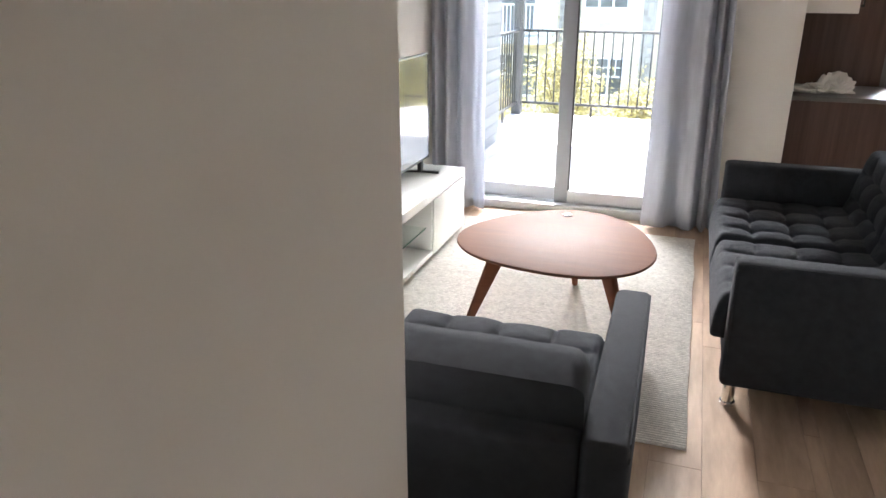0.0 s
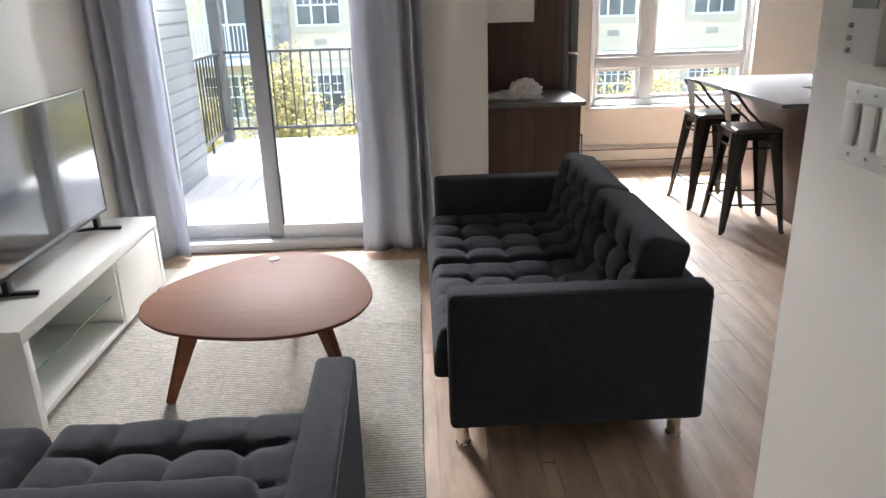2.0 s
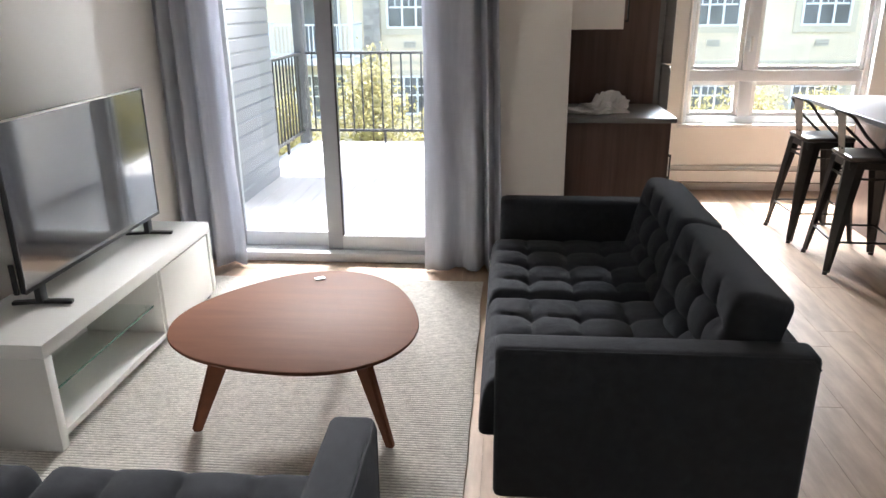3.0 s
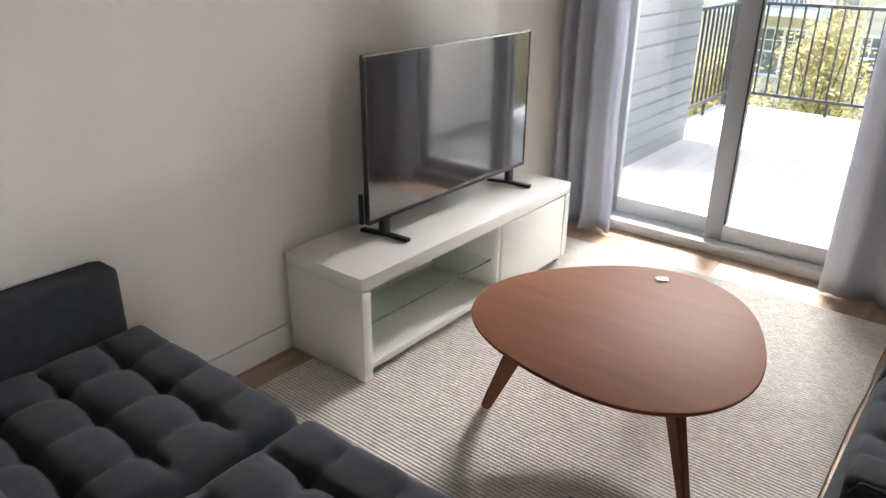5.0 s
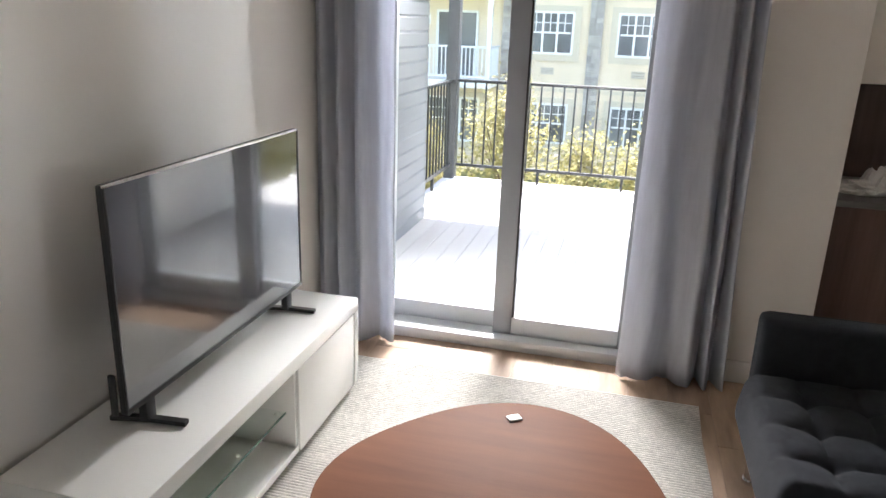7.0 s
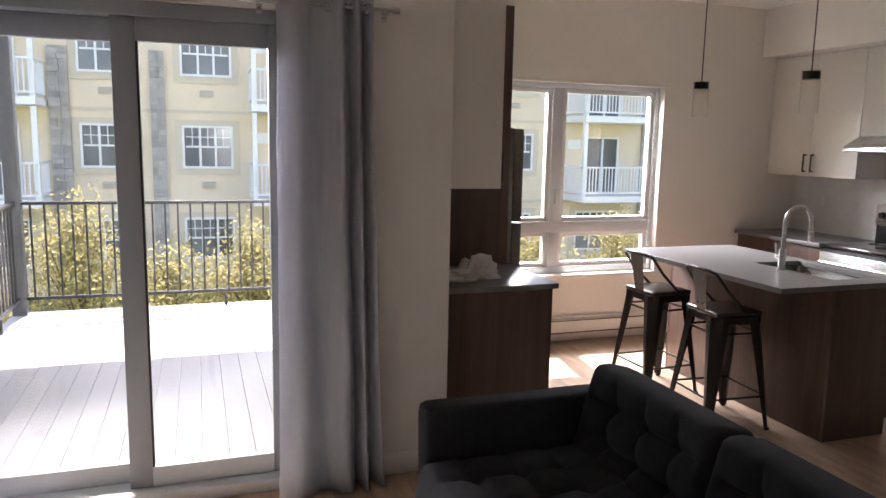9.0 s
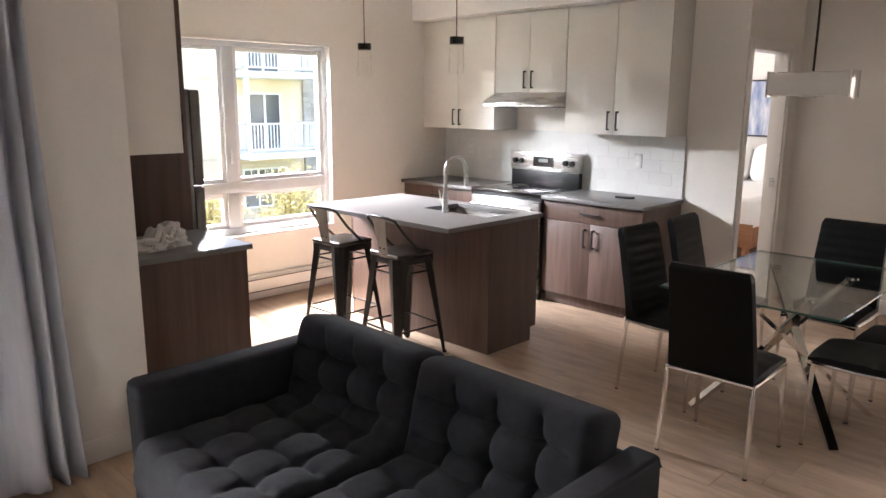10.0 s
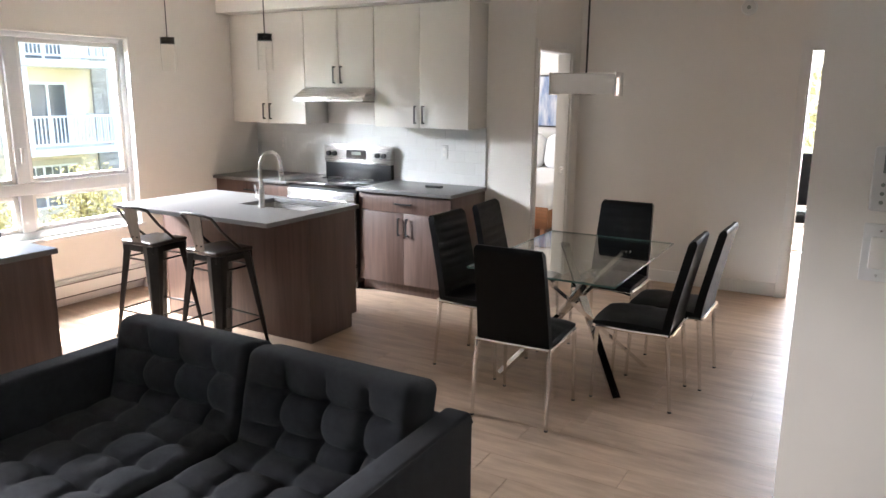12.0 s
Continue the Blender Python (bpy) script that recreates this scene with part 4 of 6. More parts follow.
def island():
    ob = thing("kitchen_island", "brown wood-grain kitchen island with an overhanging bar side", "kitchen island")
    X0, X1, Y0, Y1 = 4.56, 5.08, -0.225, 1.225
    boxpart("back_panel", (X0, X0 + 0.02, Y0 + 0.021, Y1 - 0.021, 0.002, 0.884), M_CABWOOD, ob, 0.002)
    for y in (Y0, Y1 - 0.02):
        bm = bmesh.new()
        box(bm, X0, X1 - 0.06, y, y + 0.02, 0.002, 0.884)
        box(bm, X1 - 0.06, X1, y, y + 0.02, 0.10, 0.884)
        part("end_panel", bm, M_CABWOOD, ob, shade=False)
    boxpart("toe_kick", (X1 - 0.075, X1 - 0.06, Y0 + 0.021, Y1 - 0.021, 0.002, 0.10), M_CABWOOD, ob, 0.001)
    boxpart("bottom", (X0 + 0.021, X1 - 0.021, Y0 + 0.021, Y1 - 0.021, 0.10, 0.118), M_CABWOOD, ob, 0.001)
    n = 3
    for k in range(n):
        a = Y0 + 0.021 + (Y1 - Y0 - 0.042) * k / n
        b = Y0 + 0.021 + (Y1 - Y0 - 0.042) * (k + 1) / n
        d = boxpart("door", (X1 - 0.02, X1, a + 0.002, b - 0.002, 0.104, 0.88), M_CABWOOD, ob, 0.0015)
        pull(d, (X1, b - 0.05, 0.55), (X1, b - 0.05, 0.70), (0.028, 0, 0))
    # worktop with the sink cut-out
    sx0, sx1, sy0, sy1 = 4.66, 5.02, -0.11, 0.50
    tx0, tx1, ty0, ty1 = 4.160, 5.110, -0.245, 1.250
    bm = bmesh.new()
    xs, ys = (tx0, sx0, sx1, tx1), (ty0, sy0, sy1, ty1)
    vg = {}
    for zi, z in enumerate((0.885, 0.915)):
        for i, x in enumerate(xs):
            for j, y in enumerate(ys):
                vg[i, j, zi] = bm.verts.new((x, y, z))
    for i in range(3):
        for j in range(3):
            if (i, j) == (1, 1):
                continue
            for zi in (0, 1):
                bm.faces.new((vg[i, j, zi], vg[i + 1, j, zi], vg[i + 1, j + 1, zi], vg[i, j + 1, zi]))
    ring = [(0, 0), (1, 0), (2, 0), (3, 0), (3, 1), (3, 2), (3, 3), (2, 3), (1, 3), (0, 3), (0, 2), (0, 1)]
    for r in (ring, [(1, 1), (1, 2), (2, 2), (2, 1)]):
        for a, b in zip(r, r[1:] + r[:1]):
            bm.faces.new((vg[(*a, 0)], vg[(*b, 0)], vg[(*b, 1)], vg[(*a, 1)]))
    top = part("island_worktop", bm, M_QUARTZ, None, shade=False)
    tagged(top, "grey quartz island worktop with a sink cut-out", "worktop")
    bv = top.modifiers.new("edge", "BEVEL")
    bv.width, bv.segments, bv.limit_method = 0.003, 2, "ANGLE"
    bm = bmesh.new()
    d = 0.19
    a = [bm.verts.new(v) for v in ((sx0 - 0.004, sy0 - 0.004, 0.8845), (sx1 + 0.004, sy0 - 0.004, 0.8845), (sx1 + 0.004, sy1 + 0.004, 0.8845), (sx0 - 0.004, sy1 + 0.004, 0.8845))]
    b = [bm.verts.new(v) for v in ((sx0 + 0.01, sy0 + 0.01, 0.885 - d), (sx1 - 0.01, sy0 + 0.01, 0.885 - d), (sx1 - 0.01, sy1 - 0.01, 0.885 - d), (sx0 + 0.01, sy1 - 0.01, 0.885 - d))]
    for k in range(4):
        bm.faces.new((a[k], a[(k + 1) % 4], b[(k + 1) % 4], b[k]))
    bm.faces.new(b)
    basin_edges = [e for e in bm.edges if not e.is_boundary]
    bmesh.ops.bevel(bm, geom=basin_edges, offset=0.02, segments=3, affect="EDGES")
    sink = thing("sink", "undermounted stainless steel sink basin in the island", "sink")
    basin = part("basin", bm, M_STEEL, sink)
    sol = basin.modifiers.new("thickness", "SOLIDIFY")
    sol.thickness = 0.002
    bm = bmesh.new()
    rod(bm, (4.84, 0.2, 0.6955), (4.84, 0.2, 0.701), 0.042, n=24)
    part("drain", bm, M_CHROME, sink)
    # tap
    tap = thing("kitchen_tap", "brushed steel gooseneck kitchen tap behind the sink", "tap", (4.615, 0.235, 0.915))
    bm = bmesh.new()
    rod(bm, (0, 0, 0), (0, 0, 0.012), 0.028, 0.026, 24)
    rod(bm, (0, 0, 0.012), (0, 0, 0.13), 0.021, 0.02, 24)
    part("base", bm, M_STEEL, tap)
    bm = bmesh.new()
    pts = [(0, 0, 0.12), (0, 0, 0.30)] + [(0.085 - 0.085 * math.cos(k * math.pi / 14), -0.03 * k / 14, 0.30 + 0.085 * math.sin(k * math.pi / 14)) for k in range(1, 15)] + [(0.172, -0.032, 0.25)]
    tube(bm, pts, 0.0125, 14)
    part("spout", bm, M_STEEL, tap)
    bm = bmesh.new()
    rod(bm, (0.172, -0.032, 0.25), (0.178, -0.034, 0.175), 0.016, 0.018, 18)
    part("spray_head", bm, M_STEEL, tap)
    bm = bmesh.new()
    rod(bm, (0, 0.015, 0.075), (0, 0.05, 0.078), 0.014, 0.013, 14)
    rod(bm, (0, 0.043, 0.078), (-0.015, 0.047, 0.16), 0.006, 0.005, 10)
    part("lever", bm, M_STEEL, tap)


island()


def short_run():
    """Short counter, wall cabinet, tall panel and fridge on the kitchen's west wall."""
    y0, y1 = 0.205, 0.80
    ob = thing("counter_cabinet", "brown wood-grain cabinet with a plain end panel", "base cabinet")
    boxpart("body", (XK + 0.002, XK + 0.60, y0, y1, 0.10, 0.883), M_CABWOOD, ob, 0.002)
    boxpart("end_panel", (XK + 0.002, XK + 0.62, y0 - 0.018, y0 - 0.0005, 0.002, 0.884), M_CABWOOD, ob, 0.002)
    d = boxpart("door", (XK + 0.601, XK + 0.62, y0 + 0.002, y1 - 0.002, 0.104, 0.72), M_CABWOOD, ob, 0.0015)
    pull(d, (XK + 0.62, y0 + 0.06, 0.53), (XK + 0.62, y0 + 0.06, 0.68), (0.028, 0, 0))
    d = boxpart("drawer_front", (XK + 0.601, XK + 0.62, y0 + 0.002, y1 - 0.002, 0.723, 0.88), M_CABWOOD, ob, 0.0015)
    pull(d, (XK + 0.62, 0.42, 0.80), (XK + 0.62, 0.58, 0.80), (0.028, 0, 0))
    boxpart("toe_kick", (XK + 0.54, XK + 0.555, y0, y1, 0.002, 0.0995), M_CABWOOD, ob, 0.001)
    tagged(boxpart("counter_worktop", (XK + 0.002, XK + 0.648, y0 - 0.035, y1, 0.885, 0.915), M_QUARTZ, None, 0.004), "grey quartz worktop with a crumpled bag on it", "worktop")
    ob = thing("counter_wall_cabinet", "glossy white wall cabinet above the short counter", "wall cabinet")
    boxpart("body", (XK + 0.002, XK + 0.285, y0, y1, 1.42, 2.44), M_CABWHITE, ob, 0.002)
    boxpart("side_panel", (XK + 0.002, XK + 0.30, y0 - 0.018, y0 - 0.0005, 1.418, 2.44), M_WALL, ob, 0.002)
    d = boxpart("door", (XK + 0.286, XK + 0.305, y0 + 0.002, y1 - 0.002, 1.42, 2.438), M_CABWHITE, ob, 0.002)
    pull(d, (XK + 0.305, y0 + 0.05, 1.455), (XK + 0.305, y0 + 0.05, 1.605), (0.028, 0, 0))
    ob = thing("tall_side_panel", "tall brown wood-grain panel beside the fridge", "panel")
    boxpart("panel", (XK + 0.002, XK + 0.62, y1 + 0.002, y1 + 0.022, 0.002, 2.44), M_CABWOOD, ob, 0.001)
    ob = thing("refrigerator", "tall dark stainless refrigerator beyond the wood panel", "refrigerator")
    f0, f1 = y1 + 0.035, y1 + 0.82
    boxpart("body", (XK + 0.03, XK + 0.66, f0, f1, 0.03, 1.74), M_FRIDGE, ob, 0.006)
    for z0, z1 in ((0.06, 1.16), (1.17, 1.735)):
        dr = boxpart("door", (XK + 0.665, XK + 0.73, f0 + 0.002, f1 - 0.002, z0, z1), M_FRIDGE, ob, 0.012)
        bm = bmesh.new()
        za, zb = (z1 - 0.55, z1 - 0.05) if z0 < 1 else (z0 + 0.05, z0 + 0.40)
        rod(bm, (XK + 0.765, f1 - 0.06, za), (XK + 0.765, f1 - 0.06, zb), 0.010)
        for z in (za + 0.02, zb - 0.02):
            rod(bm, (XK + 0.72, f1 - 0.06, z), (XK + 0.765, f1 - 0.06, z), 0.008, n=10)
        part("handle", bm, M_STEEL, dr)
    for x in (XK + 0.1, XK + 0.6):
        for y in (f0 + 0.08, f1 - 0.08):
            boxpart("foot", (x - 0.025, x + 0.025, y - 0.025, y + 0.025, 0.0, 0.031), M_BLACKPLASTIC, ob, 0.003)
    ob = thing("fridge_wall_cabinet", "glossy white cabinet above the refrigerator", "wall cabinet")
    boxpart("body", (XK + 0.002, XK + 0.58, y1 + 0.024, f1, 1.80, 2.44), M_CABWHITE, ob, 0.002)
    for a, b in ((y1 + 0.026, (y1 + f1) / 2 - 0.002), ((y1 + f1) / 2 + 0.002, f1 - 0.002)):
        boxpart("door", (XK + 0.581, XK + 0.60, a, b, 1.802, 2.438), M_CABWHITE, ob, 0.002)
    # crumpled bag
    bm = bmesh.new()
    bmesh.ops.create_icosphere(bm, subdivisions=5, radius=1.0)
    for v in bm.verts:
        p = v.co.copy()
        n1 = noise.noise(p * 1.7 + Vector((3, 1, 7)))
        n2 = noise.turbulence(p * 3.0, 4, True)
        k = 0.72 + 0.40 * n1 + 0.30 * n2
        x, y, z = p.x * 0.19 * k, p.y * 0.11 * k, (p.z + 0.35) * 0.10 * k
        if p.x < -0.2:
            z *= 0.5
            x *= 1.25
        v.co = Vector((x, y, max(0.0, z)))
    bag = part("plastic_bag", bm, M_BAG, None, angle=25)
    bag.matrix_world = pose(2.66, 0.40, 0.9152, 0, 0, 12)
    tagged(bag, "crumpled white plastic bag lying on the counter", "plastic bag")


short_run()


def heater():
    ob = thing("baseboard_heater", "long off-white electric baseboard heater under the window", "heater")
    x0, x1, y = 3.05, 5.02, YK
    boxpart("housing", (x0, x1, y - 0.035, y - 0.002, 0.035, 0.215), M_TRIM, ob, 0.004)
    bm = bmesh.new()
    prof = ((y - 0.036, 0.205), (y - 0.068, 0.178), (y - 0.068, 0.088), (y - 0.060, 0.088), (y - 0.060, 0.174), (y - 0.036, 0.194))
    a = [bm.verts.new((x0 + 0.004, yy, z)) for yy, z in prof]
    b = [bm.verts.new((x1 - 0.004, yy, z)) for yy, z in prof]
    for k in range(6):
        bm.faces.new((a[k], a[(k + 1) % 6], b[(k + 1) % 6], b[k]))
    bm.faces.new(a[::-1])
    bm.faces.new(b)
    part("front_cover", bm, M_TRIM, ob, shade=False)
    boxpart("grille", (x0 + 0.01, x1 - 0.01, y - 0.055, y - 0.036, 0.075, 0.084), M_GUNMETAL, ob, 0.0)
    # solid dark strips stand in for the shade inside the air gaps
    for z in (0.080, 0.183):
        boxpart("slot_shade", (x0 + 0.06, x1 - 0.06, y - 0.0705, y - 0.0675, z, z + 0.009), M_GUNMETAL, ob, 0.0, "dark strip for the shade in an air gap")
    for x in (x0, x1 - 0.06):
        boxpart("end_cap", (x, x + 0.06, y - 0.072, y - 0.0355, 0.0, 0.216), M_TRIM, ob, 0.004)


heater()


def stool(at, turn):
    """Metal bar stool with a low back; its seat faces +x."""
    ob = thing("bar_stool", "gunmetal industrial metal bar stool with a low back", "bar stool", at, turn, "bar stools at the island")
    S = 0.705
    bm = bmesh.new()
    box(bm, -0.155, 0.155, -0.155, 0.155, S - 0.028, S, bevel=0.012, seg=3)
    part("seat", bm, M_GUNMETAL, ob)
    bm = bmesh.new()
    box(bm, -0.15, 0.15, -0.15, 0.15, S - 0.075, S - 0.029, bevel=0.006)
    part("apron", bm, M_DARKSTEEL, ob)
    for sx in (-1, 1):
        for sy in (-1, 1):
            bm = bmesh.new()
            a, b = Vector((sx * 0.135, sy * 0.135, S - 0.03)), Vector((sx * 0.205, sy * 0.205, 0.012))
            n = Vector((sx, sy, 0)).normalized()
            t = Vector((-n.y, n.x, 0))
            rings = []
            for p, w in ((a, 0.066), (b, 0.022)):
                rings.append([bm.verts.new(p + q) for q in (-t * w - n * w * 0.55, -t * w * 0.55 + n * 0.006, t * w * 0.55 + n * 0.006, t * w - n * w * 0.55, t * w * 0.5 - n * 0.004, -t * w * 0.5 - n * 0.004)])
            for k in range(6):
                bm.faces.new((rings[0][k], rings[0][(k + 1) % 6], rings[1][(k + 1) % 6], rings[1][k]))
            bm.faces.new(rings[0])
            bm.faces.new(rings[1][::-1])
            leg = part("leg", bm, M_DARKSTEEL, ob, angle=25)
            bm = bmesh.new()
            rod(bm, b + Vector((0, 0, -0.012)), b + Vector((0, 0, 0.006)), 0.016, 0.014, 12)
            part("rubber_foot", bm, M_BLACKPLASTIC, leg)
    for z, k in ((0.20, 0.187), (S - 0.13, 0.145)):
        for a, b in (((-k, -k), (k, -k)), ((k, -k), (k, k)), ((k, k), (-k, k)), ((-k, k), (-k, -k))):
            bm = bmesh.new()
            rod(bm, (*a, z), (*b, z), 0.007, n=8)
            part("foot_rail" if z < 0.3 else "stretcher", bm, M_DARKSTEEL, ob)
    bm = bmesh.new()
    tube(bm, [(0.05, -0.15, S - 0.01), (-0.09, -0.158, S + 0.12), (-0.17, -0.15, S + 0.225), (-0.185, -0.10, S + 0.24), (-0.19, 0.0, S + 0.243), (-0.185, 0.10, S + 0.24), (-0.17, 0.15, S + 0.225), (-0.09, 0.158, S + 0.12), (0.05, 0.15, S - 0.01)], 0.0095, 10)
    part("back_hoop", bm, M_DARKSTEEL, ob, angle=80)
    bm = bmesh.new()
    bar(bm, (-0.148, 0, S - 0.03), (-0.187, 0, S + 0.236), 0.085, 0.004, 0.135, 0.004, up=(1, 0, 0))
    splat = part("back_splat", bm, M_SPLAT, ob, "bare brushed steel back splat")
    for y in (-0.022, 0.022):
        bm = bmesh.new()
        rod(bm, (-0.156, y, S + 0.03), (-0.164, y, S + 0.03), 0.006, n=10)
        part("bolt", bm, M_BLACKPLASTIC, splat)
    return ob


stool((4.19, 0.86, 0), 2)
stool((4.215, 0.245, 0), -4)


def pendant(x, y):
    ob = thing("pendant_lamp", "clear glass cylinder pendant with a black cap, unlit", "pendant lamp", (x, y, 0), 0, "pendants over the island")
    bm = bmesh.new()
    rod(bm, (0, 0, 2.07), (0, 0, H - 0.025), 0.0035, n=8)
    part("cord", bm, M_BLACKPLASTIC, ob)
    bm = bmesh.new()
    rod(bm, (0, 0, H - 0.025), (0, 0, H - 0.001), 0.06, n=28)
    part("canopy", bm, M_BLACKPLASTIC, ob)
    bm = bmesh.new()
    rod(bm, (0, 0, 2.045), (0, 0, 2.09), 0.0483, n=28)
    part("cap", bm, M_BLACKPLASTIC, ob)
    bm = bmesh.new()
    ra, rb = 0.053, 0.0485
    rings = [[bm.verts.new((r * math.cos(2 * math.pi * k / 32), r * math.sin(2 * math.pi * k / 32), z)) for k in range(32)] for r, z in ((ra, 2.094), (ra, 1.855), (rb, 1.855), (rb, 2.094))]
    for a, b in zip(rings, rings[1:] + rings[:1]):
        for k in range(32):
            bm.faces.new((a[k], a[(k + 1) % 32], b[(k + 1) % 32], b[k]))
    part("glass_shade", bm, M_CLEAR, ob)


pendant(4.565, 1.035)
pendant(4.620, 0.145)

tagged(boxpart("remote_control", (6.18, 6.24, -0.30, -0.15, 0.9152, 0.935), M_BLACKPLASTIC, None, 0.005), "small black remote lying on the worktop", "remote control")
for y, z in ((-0.165, 1.20), (1.73, 1.20)):
    ob = thing("wall_outlet", "white wall outlet on the tiled splashback", "outlet", group="outlets on the splashback")
    boxpart("plate", (XR - 0.017, XR - 0.0105, y - 0.036, y + 0.036, z - 0.058, z + 0.058), M_PLASTICW, ob, 0.002)
    for zz in (z - 0.025, z + 0.025):
        boxpart("socket", (XR - 0.019, XR - 0.0171, y - 0.013, y + 0.013, zz - 0.014, zz + 0.014), M_TRIM, ob, 0.0)


# ---------------------------------------------------------------- dining
def dining_table():
    ob = thing("dining_table", "rectangular glass dining table on crossed chrome legs", "dining table", (5.06, -1.945, 0))
    x, y, z = 0.645, 0.425, 0.745
    boxpart("glass_top", (-x, x, -y, y, z, z + 0.010), M_TABLEGLASS, ob, 0.0, "clear tempered glass top")
    for b in ((-x - 0.002, -x - 0.0002, -y, y), (x + 0.0002, x + 0.002, -y, y), (-x, x, -y - 0.002, -y - 0.0002), (-x, x, y + 0.0002, y + 0.002)):
        boxpart("glass_edge", (*b, z, z + 0.010), M_GLASSEDGE, ob, 0.0)
    for k, (sx, sy) in enumerate(((1, 1), (-1, 1), (-1, -1), (1, -1))):
        bm = bmesh.new()
        tw = 0.045 if k % 2 else -0.045
        foot = Vector((sx * 0.33, sy * 0.34, 0.0))
        topp = Vector((-sx * 0.285, -sy * 0.235, z - 0.012))
        off = Vector((sy * tw, -sx * tw, 0)) * 0.7
        bar(bm, foot + off, topp + off, 0.048, 0.022, up=(0, 0, 1))
        part("leg", bm, M_CHROME, ob, shade=False)
        bm = bmesh.new()
        rod(bm, topp + off + Vector((0, 0, -0.002)), topp + off + Vector((0, 0, 0.0115)), 0.032, n=20)
        part("pad", bm, M_CHROME, ob)


dining_table()


def dining_chair(at, turn):
    """High-backed dining chair; it faces -y."""
    ob = thing("dining_chair", "black leatherette high-backed dining chair on chrome legs", "dining chair", at, turn, "chairs round the dining table")
    bm = bmesh.new()
    nx, ny, w, d = 8, 12, 0.405, 0.43
    top = [[bm.verts.new(((i / nx - 0.5) * w, (j / ny - 0.5) * d - 0.01, 0.486 - 0.016 * (2 * abs(j / ny - 0.5)) ** 3 - 0.014 * (2 * abs(i / nx - 0.5)) ** 4 - 0.004 * (1 if j % 4 == 0 and 0 < j < ny else 0))) for i in range(nx + 1)] for j in range(ny + 1)]
    for j in range(ny):
        for i in range(nx):
            bm.faces.new((top[j][i], top[j][i + 1], top[j + 1][i + 1], top[j + 1][i]))
    e = bmesh.ops.extrude_face_region(bm, geom=bm.faces[:])
    for v in [g for g in e["geom"] if isinstance(g, bmesh.types.BMVert)]:
        v.co.z -= 0.042
    part("seat", bm, M_BLACK, ob, angle=60)
    # backrest: ribbed front, plain rear, leaning back
    bm = bmesh.new()
    rows_n, cols = 48, 6

    def back_y(t):
        return 0.185 + 0.012 * math.sin(t * math.pi) + 0.104 * t ** 1.6

    front, rear = [], []
    for r in range(rows_n + 1):
        t = r / rows_n
        z = 0.455 + 0.508 * t
        wd = (0.405 - 0.035 * t) * (1 - 0.05 * max(0, t - 0.95) / 0.05)
        rib = -0.007 * abs(math.sin(math.pi * t * 9)) if 0.02 < t < 0.96 else 0.0
        th = 0.045 * (1 - 0.6 * max(0.0, t - 0.96) / 0.04)
        front.append([bm.verts.new(((i / cols - 0.5) * wd, back_y(t) - th / 2 + rib * (1 - (2 * abs(i / cols - 0.5)) ** 6), z)) for i in range(cols + 1)])
        rear.append([bm.verts.new(((i / cols - 0.5) * wd, back_y(t) + th / 2, z)) for i in range(cols + 1)])
    for r in range(rows_n):
        for i in range(cols):
            bm.faces.new((front[r][i], front[r][i + 1], front[r + 1][i + 1], front[r + 1][i]))
            bm.faces.new((rear[r][i], rear[r + 1][i], rear[r + 1][i + 1], rear[r][i + 1]))
        for i in (0, cols):
            bm.faces.new((front[r][i], front[r + 1][i], rear[r + 1][i], rear[r][i]))
    for r in (0, rows_n):
        for i in range(cols):
            bm.faces.new((front[r][i], front[r][i + 1], rear[r][i + 1], rear[r][i]))
    part("backrest", bm, M_BLACK, ob, angle=50)
    bm = bmesh.new()
    k = 0.205
    tube(bm, [(-k, -0.20, 0.433), (-k, 0.0, 0.428), (-k, 0.20, 0.434)], 0.011, 8)
    tube(bm, [(k, -0.20, 0.433), (k, 0.0, 0.428), (k, 0.20, 0.434)], 0.011, 8)
    tube(bm, [(-k, 0.215, 0.434), (k, 0.215, 0.434)], 0.011, 8)
    tube(bm, [(-k, -0.215, 0.433), (k, -0.215, 0.433)], 0.011, 8)
    part("seat_frame", bm, M_CHROME, ob)
    for sx in (-1, 1):
        for y, y2 in ((-0.195, -0.21), (0.195, 0.235)):
            bm = bmesh.new()
            rod(bm, (sx * k, y, 0.43), (sx * (k + 0.008), y2, 0.008), 0.0125, 0.009, 14)
            leg = part("leg", bm, M_CHROME, ob)
            bm = bmesh.new()
            rod(bm, (sx * (k + 0.008), y2, 0.0), (sx * (k + 0.008), y2, 0.0085), 0.011, n=10)
            part("foot_cap", bm, M_BLACKPLASTIC, leg)
    return ob


chair = dining_chair((4.395, -1.905, 0), 90 + 2)
for x, y, a in ((4.885, -1.39, -3), (5.45, -1.40, 3), (4.935, -2.385, 181), (5.35, -2.475, 179), (5.71, -1.965, -91)):
    copy_thing(chair, pose(x, y, 0, 0, 0, a))


